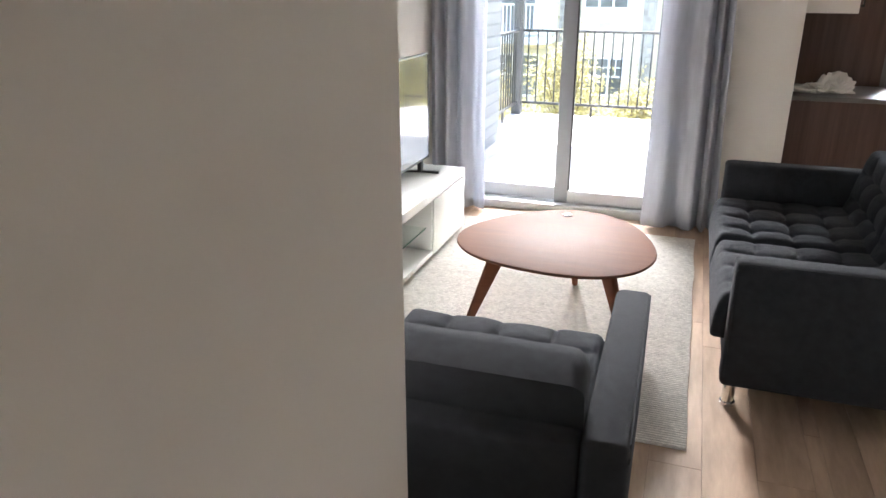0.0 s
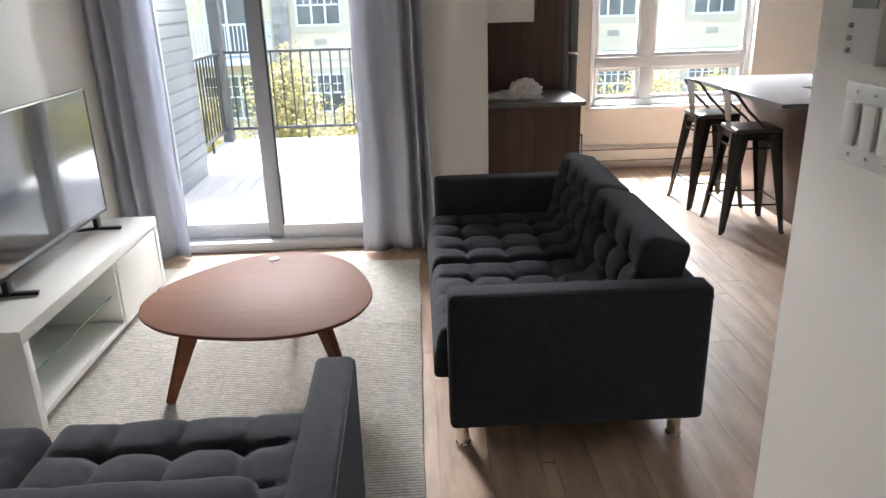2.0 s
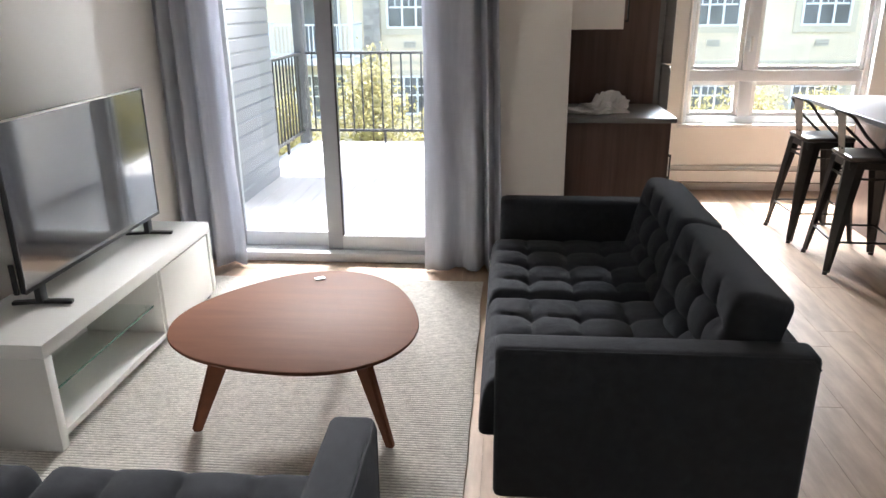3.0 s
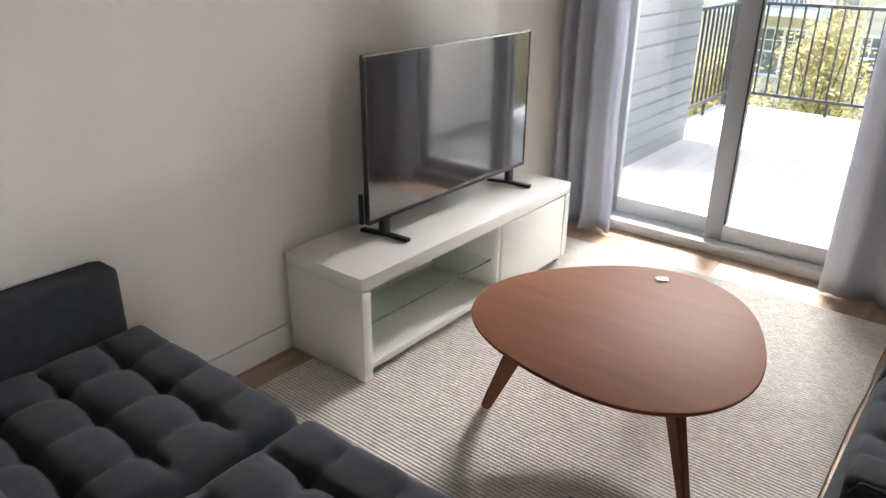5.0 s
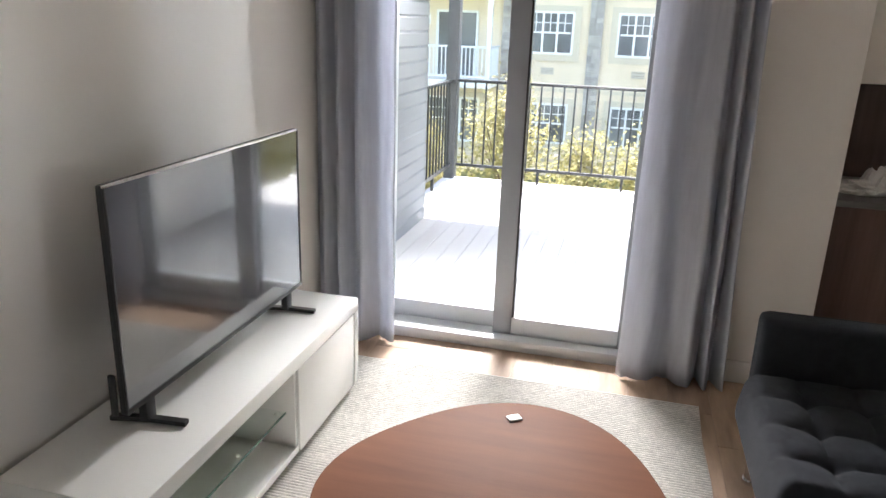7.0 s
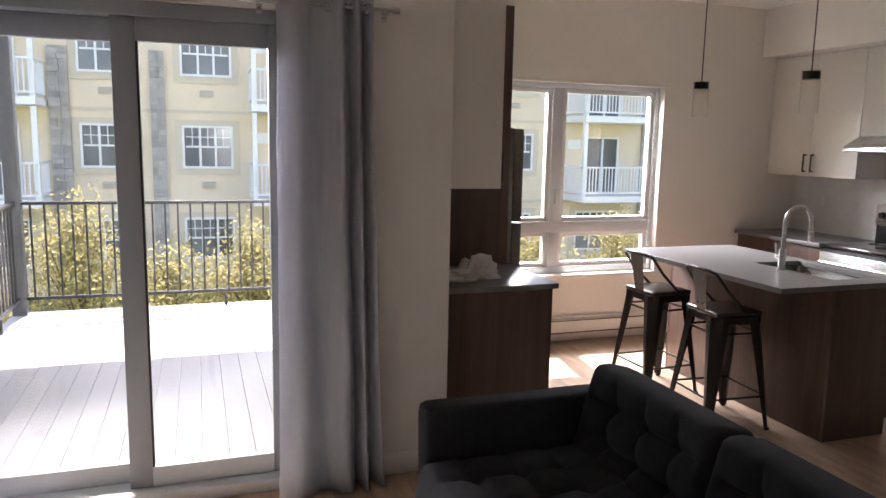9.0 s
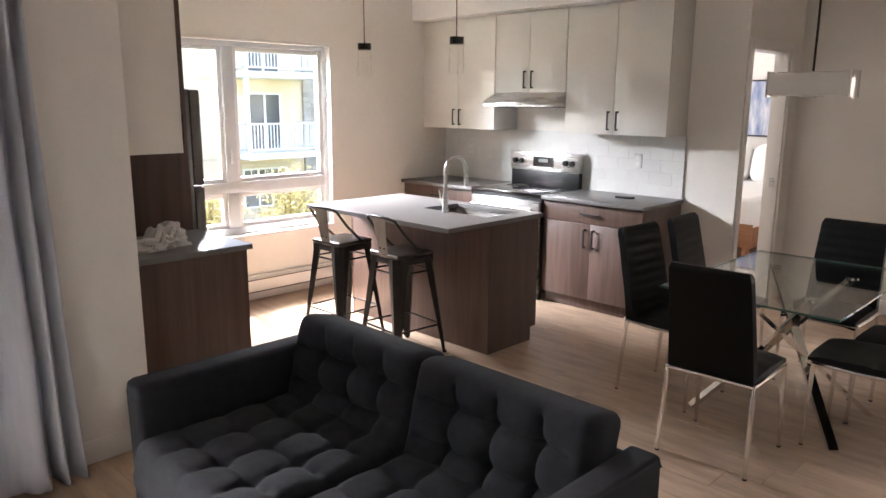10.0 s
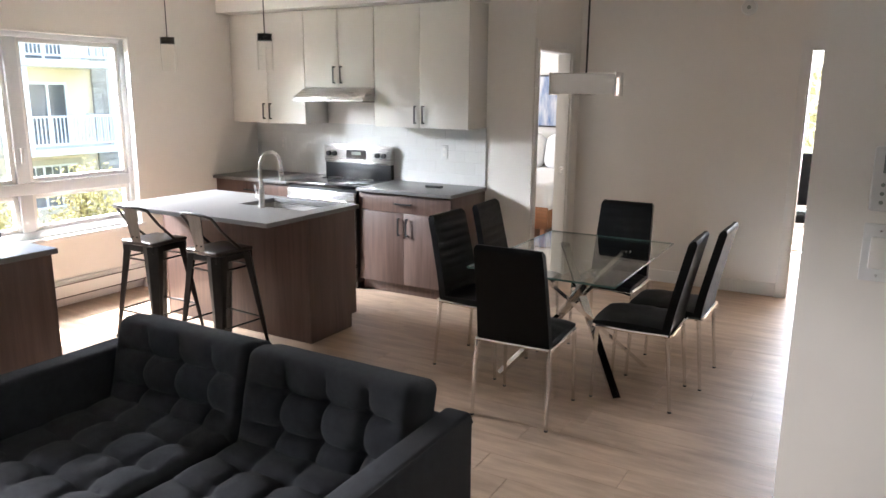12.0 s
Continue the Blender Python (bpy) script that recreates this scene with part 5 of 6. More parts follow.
def chandelier():
    ob = thing("dining_lamp", "frosted rectangular hanging lamp with chrome ends, unlit", "hanging lamp", (5.12, -1.92, 0))
    bm = bmesh.new()
    rod(bm, (0, 0, 1.835), (0, 0, H - 0.02), 0.006, n=10)
    part("stem", bm, M_BLACKPLASTIC, ob)
    bm = bmesh.new()
    rod(bm, (0, 0, H - 0.025), (0, 0, H - 0.001), 0.065, n=28)
    part("canopy", bm, M_CHROME, ob)
    for x in (-0.065, 0.057):
        boxpart("shade_panel", (x, x + 0.008, -0.195, 0.195, 1.715, 1.828), M_FROST, ob, 0.001)
    for y in (-0.203, 0.195):
        boxpart("end_plate", (-0.075, 0.075, y, y + 0.008, 1.705, 1.838), M_CHROME, ob, 0.001)
    boxpart("lower_bar", (-0.045, 0.045, -0.05, 0.05, 1.706, 1.713), M_CHROME, ob, 0.001)
    boxpart("carrier", (-0.012, 0.012, -0.194, 0.194, 1.818, 1.836), M_CHROME, ob, 0.001)


chandelier()


# ---------------------------------------------------------------- rooms behind
def bedroom():
    ob = thing("bed", "made bed with white bedding on a warm wood frame", "bed")
    y0, y1 = -0.45, 1.10
    boxpart("side_rail", (8.30, 10.25, y0, y0 + 0.03, 0.24, 0.44), M_BEDWOOD, ob, 0.004)
    boxpart("side_rail", (8.30, 10.25, y1 - 0.03, y1, 0.24, 0.44), M_BEDWOOD, ob, 0.004)
    boxpart("footboard", (8.27, 8.299, y0, y1, 0.24, 0.48), M_BEDWOOD, ob, 0.004)
    for x in (8.31, 10.15):
        for y in (y0 + 0.04, y1 - 0.10):
            boxpart("leg", (x, x + 0.06, y, y + 0.06, 0.0, 0.2405), M_BEDWOOD, ob, 0.004)
    boxpart("headboard", (10.28, 10.36, y0 - 0.03, y1 + 0.03, 0.001, 1.10), M_HEADBOARD, ob, 0.02)
    bm = bmesh.new()
    box(bm, 8.31, 10.27, y0 + 0.035, y1 - 0.035, 0.25, 0.74, bevel=0.06, seg=4)
    part("mattress", bm, M_BED, ob)
    for y in (-0.075, 0.725):
        bm = bmesh.new()
        bmesh.ops.create_uvsphere(bm, u_segments=24, v_segments=14, radius=1.0)
        for v in bm.verts:
            p = v.co
            v.co = Vector((math.copysign(abs(p.x) ** 0.6, p.x) * 0.10, math.copysign(abs(p.y) ** 0.42, p.y) * 0.395, math.copysign(abs(p.z) ** 0.45, p.z) * 0.25))
        pil = part("pillow", bm, M_BED, None, angle=180)
        pil.matrix_world = pose(10.07, y, 0.95, 0, 16, 0)
        tagged(pil, "plump white pillow leaning on the headboard", "pillow", "pillows on the bed")
    ob = thing("painting", "framed abstract painting of blue and white strokes", "painting")
    yc = 0.30
    boxpart("frame", (10.365, 10.398, yc - 0.55, yc + 0.55, 1.26, 1.96), M_BLACKPLASTIC, ob, 0.003)
    boxpart("canvas", (10.360, 10.3648, yc - 0.53, yc + 0.53, 1.28, 1.94), M_CANVAS, ob, 0.0)


M_CANVAS = mat("painted canvas", (0.70, 0.70, 0.70), 0.7, var=0.05, scale=3.2, stretch=(1, 3.2, 0.8), c2=(0.06, 0.14, 0.33), detail=5)
bedroom()


def office_chair():
    ob = thing("office_chair", "black office chair on a chrome star base", "office chair", (9.22, -3.02, 0), -80)
    bm = bmesh.new()
    box(bm, -0.24, 0.24, -0.24, 0.24, 0.44, 0.53, bevel=0.035, seg=3)
    part("seat", bm, M_BLACK, ob)
    bm = bmesh.new()
    box(bm, -0.22, 0.22, 0.22, 0.29, 0.56, 1.12, bevel=0.03, seg=3)
    part("backrest", bm, M_BLACK, ob)
    boxpart("back_bracket", (-0.04, 0.04, 0.18, 0.219, 0.45, 0.70), M_BLACKPLASTIC, ob, 0.004)
    bm = bmesh.new()
    rod(bm, (0, 0, 0.10), (0, 0, 0.44), 0.027, n=16)
    part("column", bm, M_CHROME, ob)
    for k in range(5):
        a = 2 * math.pi * k / 5
        bm = bmesh.new()
        bar(bm, (0, 0, 0.12), (0.30 * math.cos(a), 0.30 * math.sin(a), 0.075), 0.05, 0.03, 0.03, 0.02)
        part("base_arm", bm, M_CHROME, ob)
        bm = bmesh.new()
        rod(bm, (0.30 * math.cos(a) - 0.02, 0.30 * math.sin(a), 0.03), (0.30 * math.cos(a) + 0.02, 0.30 * math.sin(a), 0.03), 0.03, n=16)
        rod(bm, (0.30 * math.cos(a), 0.30 * math.sin(a), 0.05), (0.30 * math.cos(a), 0.30 * math.sin(a), 0.085), 0.008, n=8)
        part("caster", bm, M_BLACKPLASTIC, ob)


office_chair()


# ---------------------------------------------------------------- balcony
BX0, BX1, BY1, BZ = -0.42, 2.47, 4.42, -0.035


def balcony():
    tagged(boxpart("balcony_slab", (BX0, BX1, YN + 0.2, BY1, -0.25, BZ - 0.03), M_WHITEPAINT, None, 0.004), "pale balcony slab", "balcony", kind="structure")
    tagged(boxpart("balcony_ceiling", (BX0, BX1, YN + 0.2, 3.92, 2.66, 2.85), M_WHITEPAINT, None, 0.004), "white underside of the balcony above", "balcony ceiling", kind="structure")
    tagged(boxpart("balcony_beam", (-0.41, -0.29, 3.921, 4.40, 2.66, 2.85), M_POST, None, 0.004), "charcoal beam between the post and the balcony above", "beam", kind="structure")
    tagged(boxpart("outer_wall", (-3.0, BX0 - 0.0, YN + 0.0, YN + 0.2, -3.2, 9.0), M_SIDING, None, 0.0), "grey exterior wall beside the balcony", "wall", kind="structure")
    wall = tagged(boxpart("screen_wall", (-0.38, -0.16, YN + 0.2, 2.60, BZ - 0.03, 2.66), M_SIDING, None, 0.002), "grey lap-siding privacy wall on the balcony", "wall", kind="structure")
    n = 24
    bm = bmesh.new()
    hh = (2.66 - BZ) / n
    prof = ((0.0, 0.0), (0.018, 0.0), (0.018, hh - 0.022), (0.002, hh), (0.0, hh))
    L = 2.60 - (YN + 0.2)
    a = [bm.verts.new((x, 0, z)) for x, z in prof]
    b = [bm.verts.new((x, L, z)) for x, z in prof]
    for k in range(5):
        bm.faces.new((a[k], a[(k + 1) % 5], b[(k + 1) % 5], b[k]))
    bm.faces.new(a)
    bm.faces.new(b[::-1])
    bmesh.ops.recalc_face_normals(bm, faces=bm.faces)
    me = bpy.data.meshes.new("siding_board")
    bm.to_mesh(me)
    bm.free()
    me.materials.append(M_SIDING)
    for k in range(n):
        shared("siding_board", me, wall, (-0.158, YN + 0.2, BZ + hh * k))
    post = tagged(boxpart("balcony_post", (-0.41, -0.29, 4.28, 4.40, BZ - 0.03, 2.659), M_POST, None, 0.004), "charcoal corner post of the balcony", "post")
    rail = thing("balcony_railing", "black metal balcony railing with thin upright bars", "railing")
    zt, zb, yr, xr = 1.03, 0.10, 4.34, -0.35
    boxpart("top_rail", (-0.29, BX1, yr - 0.025, yr + 0.025, zt - 0.03, zt), M_RAIL, rail, 0.004)
    boxpart("bottom_rail", (-0.29, BX1, yr - 0.018, yr + 0.018, zb, zb + 0.03), M_RAIL, rail, 0.003)
    boxpart("top_rail", (xr - 0.025, xr + 0.025, 2.602, 4.28, zt - 0.03, zt), M_RAIL, rail, 0.004)
    boxpart("bottom_rail", (xr - 0.018, xr + 0.018, 2.602, 4.28, zb, zb + 0.03), M_RAIL, rail, 0.003)
    bm = bmesh.new()
    box(bm, -0.0085, 0.0085, -0.0085, 0.0085, 0, zt - 0.03 - zb - 0.03)
    me = bpy.data.meshes.new("baluster")
    bm.to_mesh(me)
    bm.free()
    me.materials.append(M_RAIL)
    x = -0.22
    while x < BX1 - 0.04:
        shared("baluster", me, rail, (x, yr, zb + 0.03))
        x += 0.117
    y = 2.68
    while y < 4.26:
        shared("baluster", me, rail, (xr, y, zb + 0.03))
        y += 0.117
    for px in (0.62, 1.50, 2.40):
        boxpart("rail_foot", (px - 0.014, px + 0.014, yr - 0.014, yr + 0.014, BZ, zb - 0.0005), M_RAIL, rail, 0.002)
    for py in (2.75, 3.6):
        boxpart("rail_foot", (xr - 0.014, xr + 0.014, py - 0.014, py + 0.014, BZ, zb - 0.0005), M_RAIL, rail, 0.002)
    deck = tagged(boxpart("deck", (BX0, BX1, YN + 0.2, BY1, BZ - 0.0295, BZ - 0.012), M_DECKBASE, None, 0.0), "pale grey balcony deck boards", "deck", kind="structure")
    bm = bmesh.new()
    box(bm, 0, 0.1365, 0, BY1 - YN - 0.205, 0, 0.0115, bevel=0.002, seg=1)
    me = bpy.data.meshes.new("deck_board")
    bm.to_mesh(me)
    bm.free()
    me.materials.append(M_DECK)
    x = BX0
    while x < BX1 - 0.13:
        shared("deck_board", me, deck, (x, YN + 0.203, BZ - 0.0115))
        x += 0.1385


balcony()


# ---------------------------------------------------------------- outside
GZ = -3.4
tagged(boxpart("ground", (-400, 400, 5.0, 600, GZ - 0.4, GZ), M_GRASS, None, 0.0), "green lawn between the buildings", "ground", kind="structure")
tagged(boxpart("ground_near", (-400, 400, -400, 4.999, GZ - 0.4, GZ), M_GRASS, None, 0.0), "green lawn round the building", "ground", kind="structure")
tagged(boxpart("walkway", (-60, 80, 15.0, 17.0, GZ + 0.004, GZ + 0.05), M_PAVING, None, 0.01), "pale concrete walk between the lawns", "walkway", kind="structure")


def far_window(parent, x, z, w, h, y):
    win = boxpart("window", (x - w / 2, x + w / 2, y - 0.03, y + 0.01, z - h / 2, z + h / 2), M_DARKGLASS, parent, 0.0)
    bm = bmesh.new()
    f = 0.07
    for b in ((x - w / 2 - f, x - w / 2, z - h / 2 - f, z + h / 2 + f), (x + w / 2, x + w / 2 + f, z - h / 2 - f, z + h / 2 + f), (x - w / 2, x + w / 2, z - h / 2 - f, z - h / 2), (x - w / 2, x + w / 2, z + h / 2, z + h / 2 + f)):
        box(bm, b[0], b[1], y - 0.08, y + 0.01, b[2], b[3])
    for k in (1, 2):
        xx = x - w / 2 + w * k / 3
        box(bm, xx - 0.035, xx + 0.035, y - 0.07, y - 0.031, z - h / 2, z + h / 2)
    for k in range(3):
        a = x - w / 2 + w * k / 3 + 0.036
        b = x - w / 2 + w * (k + 1) / 3 - 0.036
        box(bm, a, b, y - 0.055, y - 0.031, z - 0.02, z + 0.04)
        box(bm, a, b, y - 0.055, y - 0.031, z + h / 4, z + h / 4 + 0.03)
        box(bm, (a + b) / 2 - 0.015, (a + b) / 2 + 0.015, y - 0.056, y - 0.0315, z + 0.041, z + h / 2)
    part("window_frame", bm, M_WHITEPAINT, win, shade=False)
    bm = bmesh.new()
    for b in ((x - w / 2 - 0.28, x - w / 2 - f - 0.001, z - h / 2 - 0.28, z + h / 2 + 0.25), (x + w / 2 + f + 0.001, x + w / 2 + 0.28, z - h / 2 - 0.28, z + h / 2 + 0.25),
              (x - w / 2 - f, x + w / 2 + f, z - h / 2 - 0.28, z - h / 2 - f - 0.001), (x - w / 2 - f, x + w / 2 + f, z + h / 2 + f + 0.001, z + h / 2 + 0.25)):
        box(bm, b[0], b[1], y - 0.05, y + 0.01, b[2], b[3])
    part("surround", bm, M_SURROUND, win, shade=False)


def far_balcony(parent, x, zf, w, y, d=1.7):
    """Projecting balcony with a glazed door, posts and a white railing."""
    b = boxpart("balcony", (x - w / 2, x + w / 2, y - d, y - 0.002, zf - 0.22, zf), M_WHITEPAINT, parent, 0.0)
    bm = bmesh.new()
    for z in (zf + 0.10, zf + 1.02):
        box(bm, x - w / 2, x + w / 2, y - d + 0.01, y - d + 0.07, z, z + 0.06)
        for xx in (x - w / 2 + 0.01, x + w / 2 - 0.07):
            box(bm, xx, xx + 0.06, y - d + 0.07, y - 0.01, z, z + 0.06)
    n = int(w / 0.13)
    for k in range(1, n):
        xx = x - w / 2 + w * k / n
        bar(bm, (xx, y - d + 0.04, zf + 0.16), (xx, y - d + 0.04, zf + 1.02), 0.03, 0.03, up=(0, 1, 0))
    n = int(d / 0.13)
    for k in range(1, n):
        yy = y - d + d * k / n
        for xx in (x - w / 2 + 0.04, x + w / 2 - 0.04):
            bar(bm, (xx, yy, zf + 0.16), (xx, yy, zf + 1.02), 0.03, 0.03, up=(0, 1, 0))
    part("railing", bm, M_WHITEPAINT, b, shade=False)
    for xx in (x - w / 2 + 0.01, x + w / 2 - 0.15):
        boxpart("post", (xx, xx + 0.14, y - d + 0.08, y - d + 0.22, zf, zf + 2.64), M_WHITEPAINT, b, 0.0)
    door = boxpart("balcony_door", (x - 0.55, x + 0.75, y - 0.03, y + 0.01, zf + 0.05, zf + 2.1), M_DARKGLASS, parent, 0.0)
    bm = bmesh.new()
    for q in ((x - 0.63, x - 0.551), (x + 0.06, x + 0.14), (x + 0.751, x + 0.83)):
        box(bm, q[0], q[1], y - 0.07, y - 0.0305, zf + 0.05, zf + 2.18)
    box(bm, x - 0.55, x + 0.75, y - 0.07, y + 0.01, zf + 2.1, zf + 2.18)
    part("door_frame", bm, M_WHITEPAINT, door, shade=False)
    boxpart("air_vent", (x - w / 2 + 0.2, x - w / 2 + 0.75, y - 0.06, y + 0.0, zf + 1.7, zf + 2.05), M_WHITEPAINT, parent, 0.0)


M_SURROUND = mat("pale window surround", (0.60, 0.53, 0.40), 0.8, var=0.04, scale=2, bump=0.2, bscale=60)


def apartment_building():
    y = 21.5
    ob = thing("apartment_building", "four-storey beige stucco apartment block with white balconies", "building")
    boxpart("wall", (-24, 44, y, y + 12, GZ, 8.6), M_STUCCO, ob, 0.0)
    boxpart("roof", (-24.3, 44.3, y - 0.35, y + 12.3, 8.601, 8.95), M_WHITEPAINT, ob, 0.0)
    floors = (GZ + 0.25, -0.20, 2.70, 5.60)
    bays = (-17.0, -4.55, 4.50, 16.05, 28.5)
    for zf in floors:
        boxpart("string_course", (-24, 44, y - 0.03, y - 0.001, zf + 2.62, zf + 2.72), M_SURROUND, ob, 0.0)
        for x in bays:
            if zf > GZ + 1:
                far_balcony(ob, x, zf, 3.2, y)
            else:
                far_window(ob, x, zf + 1.5, 1.8, 1.4, y)
        for x in (-13.0, -9.5, -1.32, 1.62, 8.9, 12.4, 19.8, 23.6):
            far_window(ob, x, zf + 1.55, 1.42, 1.22, y)
            vent = boxpart("vent_grille", (x - 0.22, x + 0.22, y - 0.04, y - 0.001, zf + 0.22, zf + 0.45), M_SURROUND, ob, 0.0)
            for k in range(4):
                boxpart("slat", (x - 0.20, x + 0.20, y - 0.055, y - 0.041, zf + 0.245 + 0.05 * k, zf + 0.27 + 0.05 * k), M_STONE, vent, 0.0)
    rnd = random.Random(5)
    for x0, x1 in ((-2.88, -2.35), (-0.04, 0.36), (17.9, 18.7), (6.7, 7.2)):
        strip = boxpart("stone_strip", (x0, x1, y - 0.08, y - 0.001, GZ, 4.3), M_STONE, ob, 0.0)
        z = GZ
        while z < 4.2:
            h = rnd.uniform(0.12, 0.26)
            xs = rnd.uniform(0.35, 0.65) * (x1 - x0)
            for a, b in ((x0 - 0.02, x0 + xs - 0.01), (x0 + xs + 0.01, x1 + 0.02)):
                boxpart("stone", (a, b, y - 0.10 - rnd.uniform(0.01, 0.05), y - 0.081, z, min(4.3, z + h - 0.015)), M_STONE, strip, 0.0)
            z += h


apartment_building()


def far_woods():
    """Tree line that closes the view beyond the study window."""
    bm = bmesh.new()
    rnd = random.Random(21)
    for _ in range(9000):
        p = Vector((rnd.uniform(34, 40), rnd.uniform(-40, 12), GZ + rnd.uniform(0, 1) ** 0.7 * (7.5 + 2.0 * math.sin(rnd.random() * 6))))
        s = rnd.uniform(0.10, 0.28)
        n = Vector((rnd.uniform(-1, 1), rnd.uniform(-1, 1), rnd.uniform(-1, 1))).normalized()
        t = n.orthogonal().normalized() * s
        u = n.cross(t)
        bm.faces.new([bm.verts.new(p + q) for q in (t, u, -t, -u)])
    tagged(part("far_woods", bm, M_LEAF, None, shade=False), "green tree line beyond the lawn", "woods", kind="stuff")


far_woods()


def tree(x, y, height, spread, seed):
    rnd = random.Random(seed)
    ob = thing("tree", "young yellow-green leafy tree on the lawn below", "tree", (x, y, GZ), 0, "trees between the buildings")
    bm = bmesh.new()
    rod(bm, (0, 0, -0.05), (0.05, 0.0, height * 0.45), 0.09, 0.055, 10)
    tips = []
    for k in range(11):
        a = k * 2.4 + rnd.uniform(-0.3, 0.3)
        z0 = height * rnd.uniform(0.15, 0.45)
        r = spread * rnd.uniform(0.5, 0.95)
        tip = Vector((r * math.cos(a), r * math.sin(a), z0 + height * rnd.uniform(0.18, 0.48)))
        rod(bm, (0.03, 0, z0), tip, 0.03, 0.008, 6)
        tips.append(tip)
    for k in range(4):
        tip = Vector((rnd.uniform(-0.3, 0.3) * spread, rnd.uniform(-0.3, 0.3) * spread, height * rnd.uniform(0.8, 1.0)))
        rod(bm, (0.05, 0, height * 0.42), tip, 0.035, 0.008, 6)
        tips.append(tip)
    part("trunk", bm, M_BARK, ob)
    verts, faces = [], []
    for _ in range(4800):
        c = rnd.choice(tips)
        base = c.lerp(Vector((0, 0, c.z * 0.75)), rnd.random() ** 1.5 * 0.75)
        p = base + Vector((rnd.gauss(0, 1), rnd.gauss(0, 1), rnd.gauss(0, 1))) * 0.22 * spread
        s = rnd.uniform(0.020, 0.042)
        n = Vector((rnd.gauss(0, 1), rnd.gauss(0, 1), rnd.gauss(0, 1) + 0.6)).normalized()
        t = n.orthogonal().normalized()
        u = n.cross(t)
        a = rnd.uniform(0, 6.28)
        t, u = t * math.cos(a) + u * math.sin(a), u * math.cos(a) - t * math.sin(a)
        i = len(verts)
        verts += [p - t * s * 1.6, p + u * s * 0.7, p + t * s * 1.6, p - u * s * 0.7]
        faces.append((i, i + 1, i + 2, i + 3))
    me = bpy.data.meshes.new("crown")
    me.from_pydata(verts, [], faces)
    me.materials.append(M_LEAF)
    crown = new("crown", me)
    crown.parent = ob


for k, (x, y, h, s) in enumerate(((-2.6, 10.5, 3.3, 1.0), (-0.9, 11.5, 3.9, 1.1), (0.7, 10.8, 3.1, 0.9), (2.2, 11.2, 3.6, 1.0), (3.6, 10.4, 4.0, 1.1), (5.2, 11.5, 3.5, 1.1),
                                  (7.0, 11.0, 3.4, 1.1), (8.6, 11.8, 3.1, 1.0), (10.4, 11.2, 3.5, 1.1), (12.4, 11.6, 3.2, 1.0), (-4.6, 11.4, 3.6, 1.1))):
    tree(x, y, h, s, 40 + k)


# ---------------------------------------------------------------- splashback tiles
def splashback():
    y0, y1, z0, z1 = -0.572, YK - 0.002, 0.9155, 1.4185
    ob = tagged(boxpart("splashback", (XR - 0.006, XR - 0.0005, y0, y1, z0, z1), M_GROUT, None, 0.0), "white brick-laid wall tiles behind the range", "splashback", kind="structure")
    boxpart("edge_trim", (XR - 0.013, XR - 0.001, y0 - 0.006, y0 - 0.0005, z0, z1), M_STEEL, ob, 0.0)
    tw, th, g = 0.200, 0.0985, 0.002
    meshes = {}
    row, z = 0, z0
    while z < z1 - 0.02:
        y = y0 - (tw / 2 if row % 2 else 0)
        while y < y1 - 0.003:
            a, b = max(y, y0), min(y + tw - g, y1)
            zz = min(z + th, z1)
            key = (round(b - a, 3), round(zz - z, 3))
            if b - a > 0.01:
                if key not in meshes:
                    bm = bmesh.new()
                    box(bm, -0.0025, 0, 0, b - a, 0, zz - z, bevel=0.0008, seg=1)
                    me = bpy.data.meshes.new("tile")
                    bm.to_mesh(me)
                    bm.free()
                    me.materials.append(M_TILE)
                    meshes[key] = me
                shared("tile", meshes[key], ob, (XR - 0.0065, a, z))
            y += tw
        z += th + g
        row += 1


splashback()


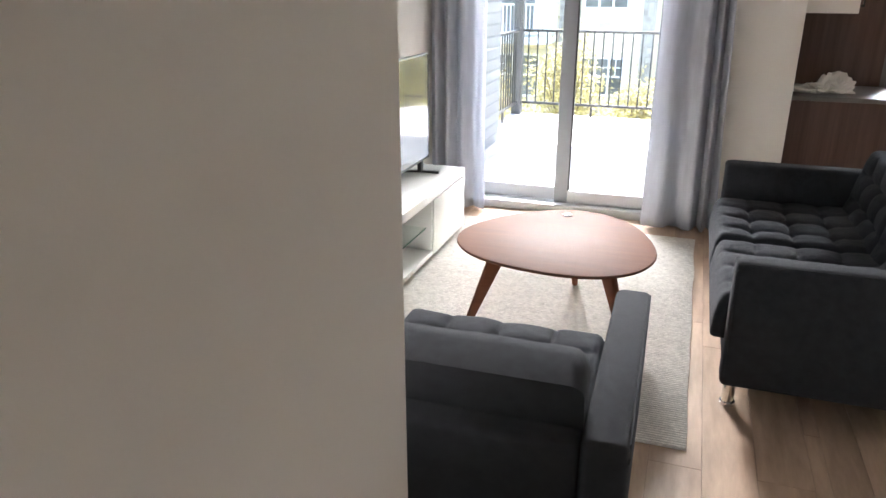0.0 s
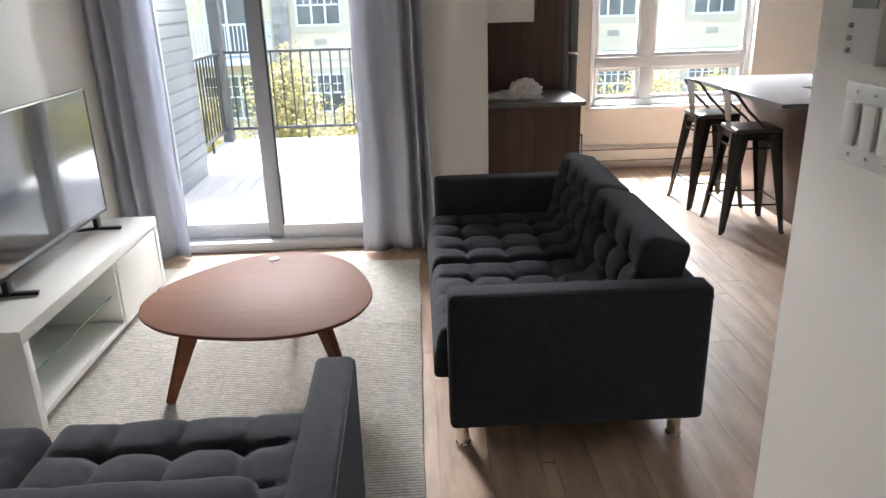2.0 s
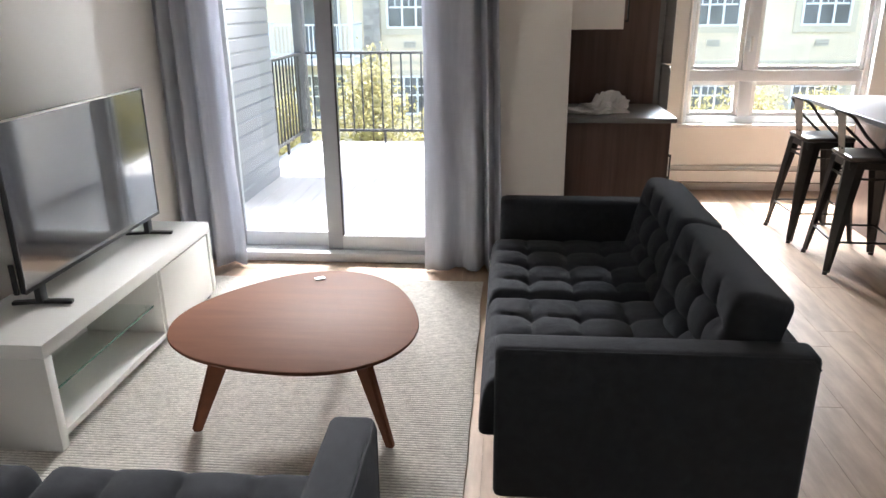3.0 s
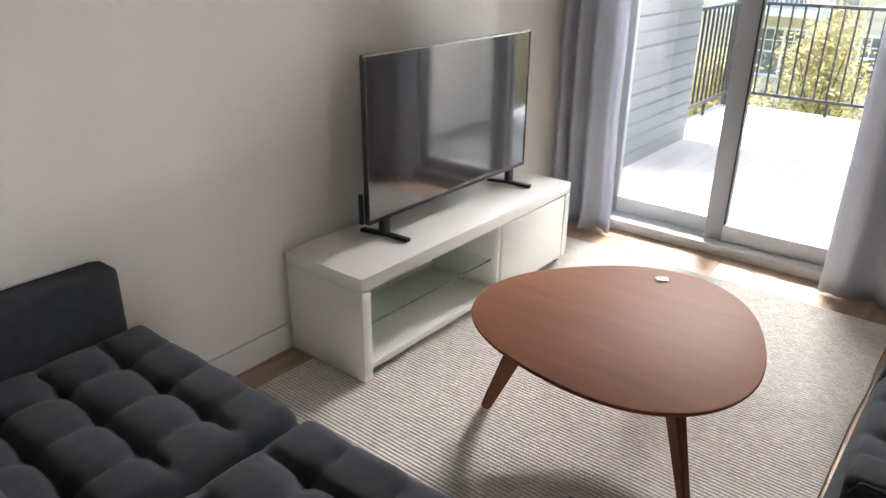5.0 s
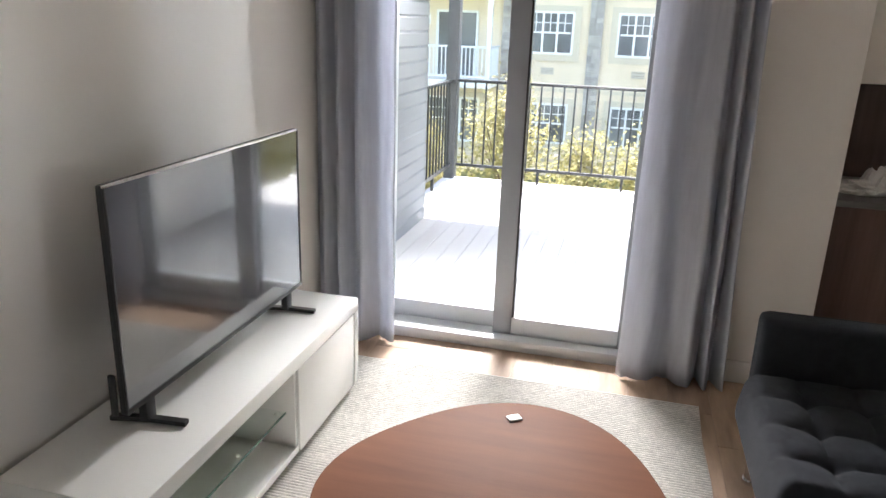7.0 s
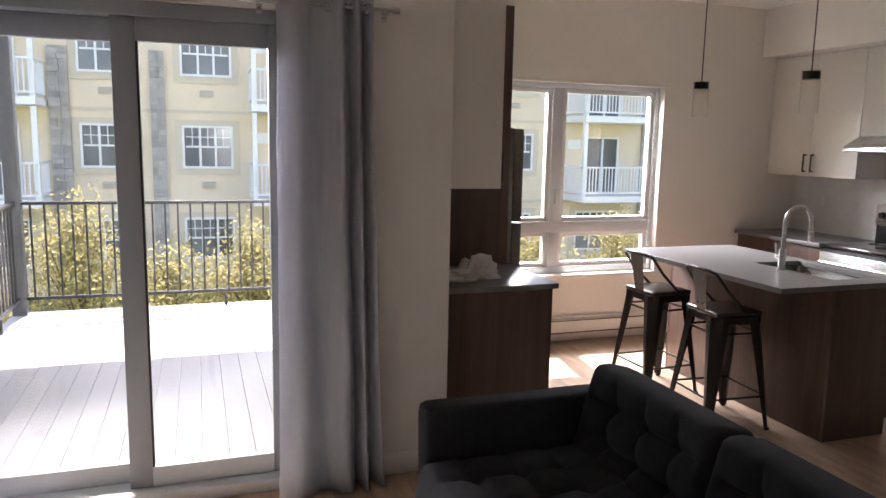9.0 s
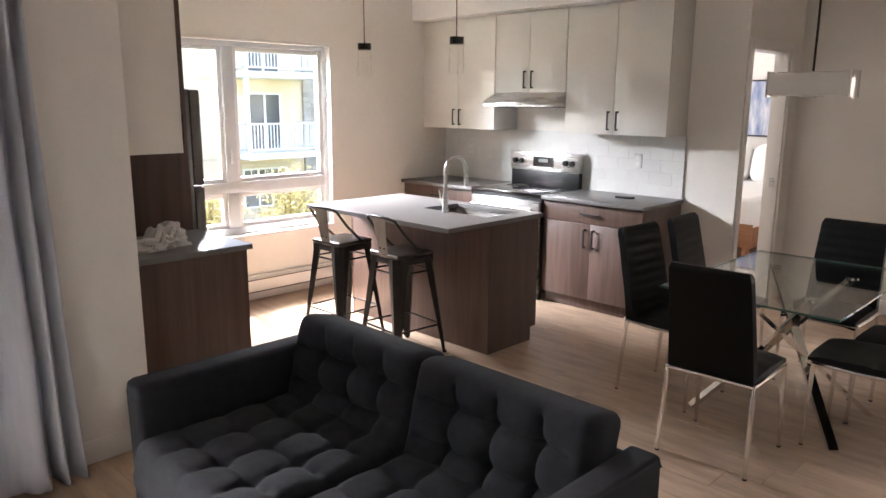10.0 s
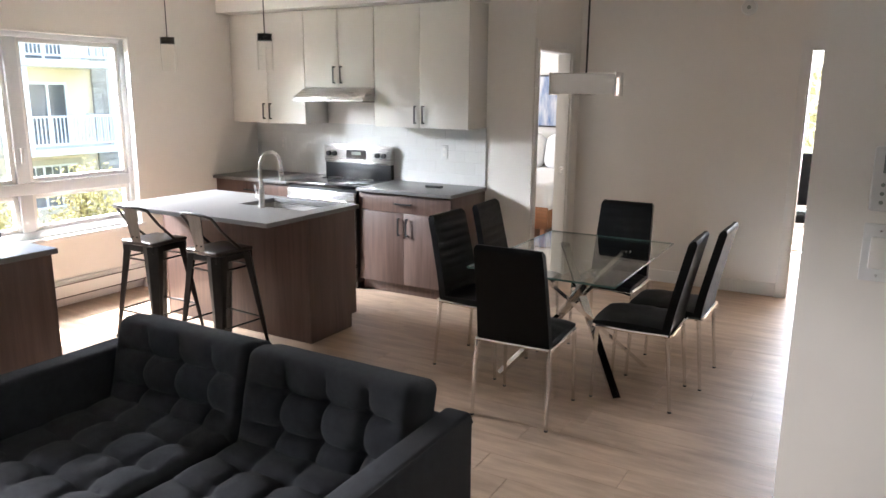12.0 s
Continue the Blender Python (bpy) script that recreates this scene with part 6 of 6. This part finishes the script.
# ---------------------------------------------------------------- floor planks
def planks():
    rnd = random.Random(11)
    W, L, g = 0.182, 1.22, 0.0006
    rooms = [(0.0, XK, YS, YN), (XK, XR, -5.62, YK), (XH, XK, -7.0, YS), (XR, XE, -5.62, YB), (XE, 11.4, -5.62, YB - 0.12), (XR + 0.08, 10.4, YB, 3.2)]
    meshes, far, count = {}, [], 0
    for x0, x1, y0, y1 in rooms:
        x = math.floor(x0 / W) * W
        while x < x1 - 0.001:
            a, b = max(x, x0), min(x + W, x1) - g
            y = y0 - rnd.uniform(0, L)
            while y < y1:
                c, d = max(y, y0), min(y + L, y1) - g
                if d - c > 0.02 and b - a > 0.01:
                    near = -0.1 < (a + b) / 2 < 6.1 and -4.6 < (c + d) / 2 < 1.6
                    if near and count < 300:
                        key = (round(b - a, 3), round(d - c, 3))
                        if key not in meshes:
                            bm = bmesh.new()
                            vs = box(bm, 0, key[0], 0, key[1] - 0.001, -0.006, 0.0)
                            top = [e for e in bm.edges if all(v.co.z > -0.001 for v in e.verts)]
                            bmesh.ops.bevel(bm, geom=top, offset=0.0005, segments=1, affect="EDGES")
                            me = bpy.data.meshes.new("plank")
                            bm.to_mesh(me)
                            bm.free()
                            me.materials.append(M_PLANK)
                            meshes[key] = me
                        shared("plank", meshes[key], floor, (a, c + 0.0005, 0))
                        count += 1
                    else:
                        far.append((a, b, c, d))
                y += L
            x += W
    verts, faces = [], []
    for a, b, c, d in far:
        i = len(verts)
        verts += [(a, c, 0), (b, c, 0), (b, d, 0), (a, d, 0), (a, c, -0.006), (b, c, -0.006), (b, d, -0.006), (a, d, -0.006)]
        faces += [(i, i + 1, i + 2, i + 3), (i, i + 4, i + 5, i + 1), (i + 1, i + 5, i + 6, i + 2), (i + 2, i + 6, i + 7, i + 3), (i + 3, i + 7, i + 4, i)]
    me = bpy.data.meshes.new("far_planks")
    me.from_pydata(verts, [], faces)
    me.materials.append(M_PLANK)
    ob = new("far_planks", me)
    ob.parent = floor
    tagged(ob, "light oak planks farther off", kind="stuff")


planks()
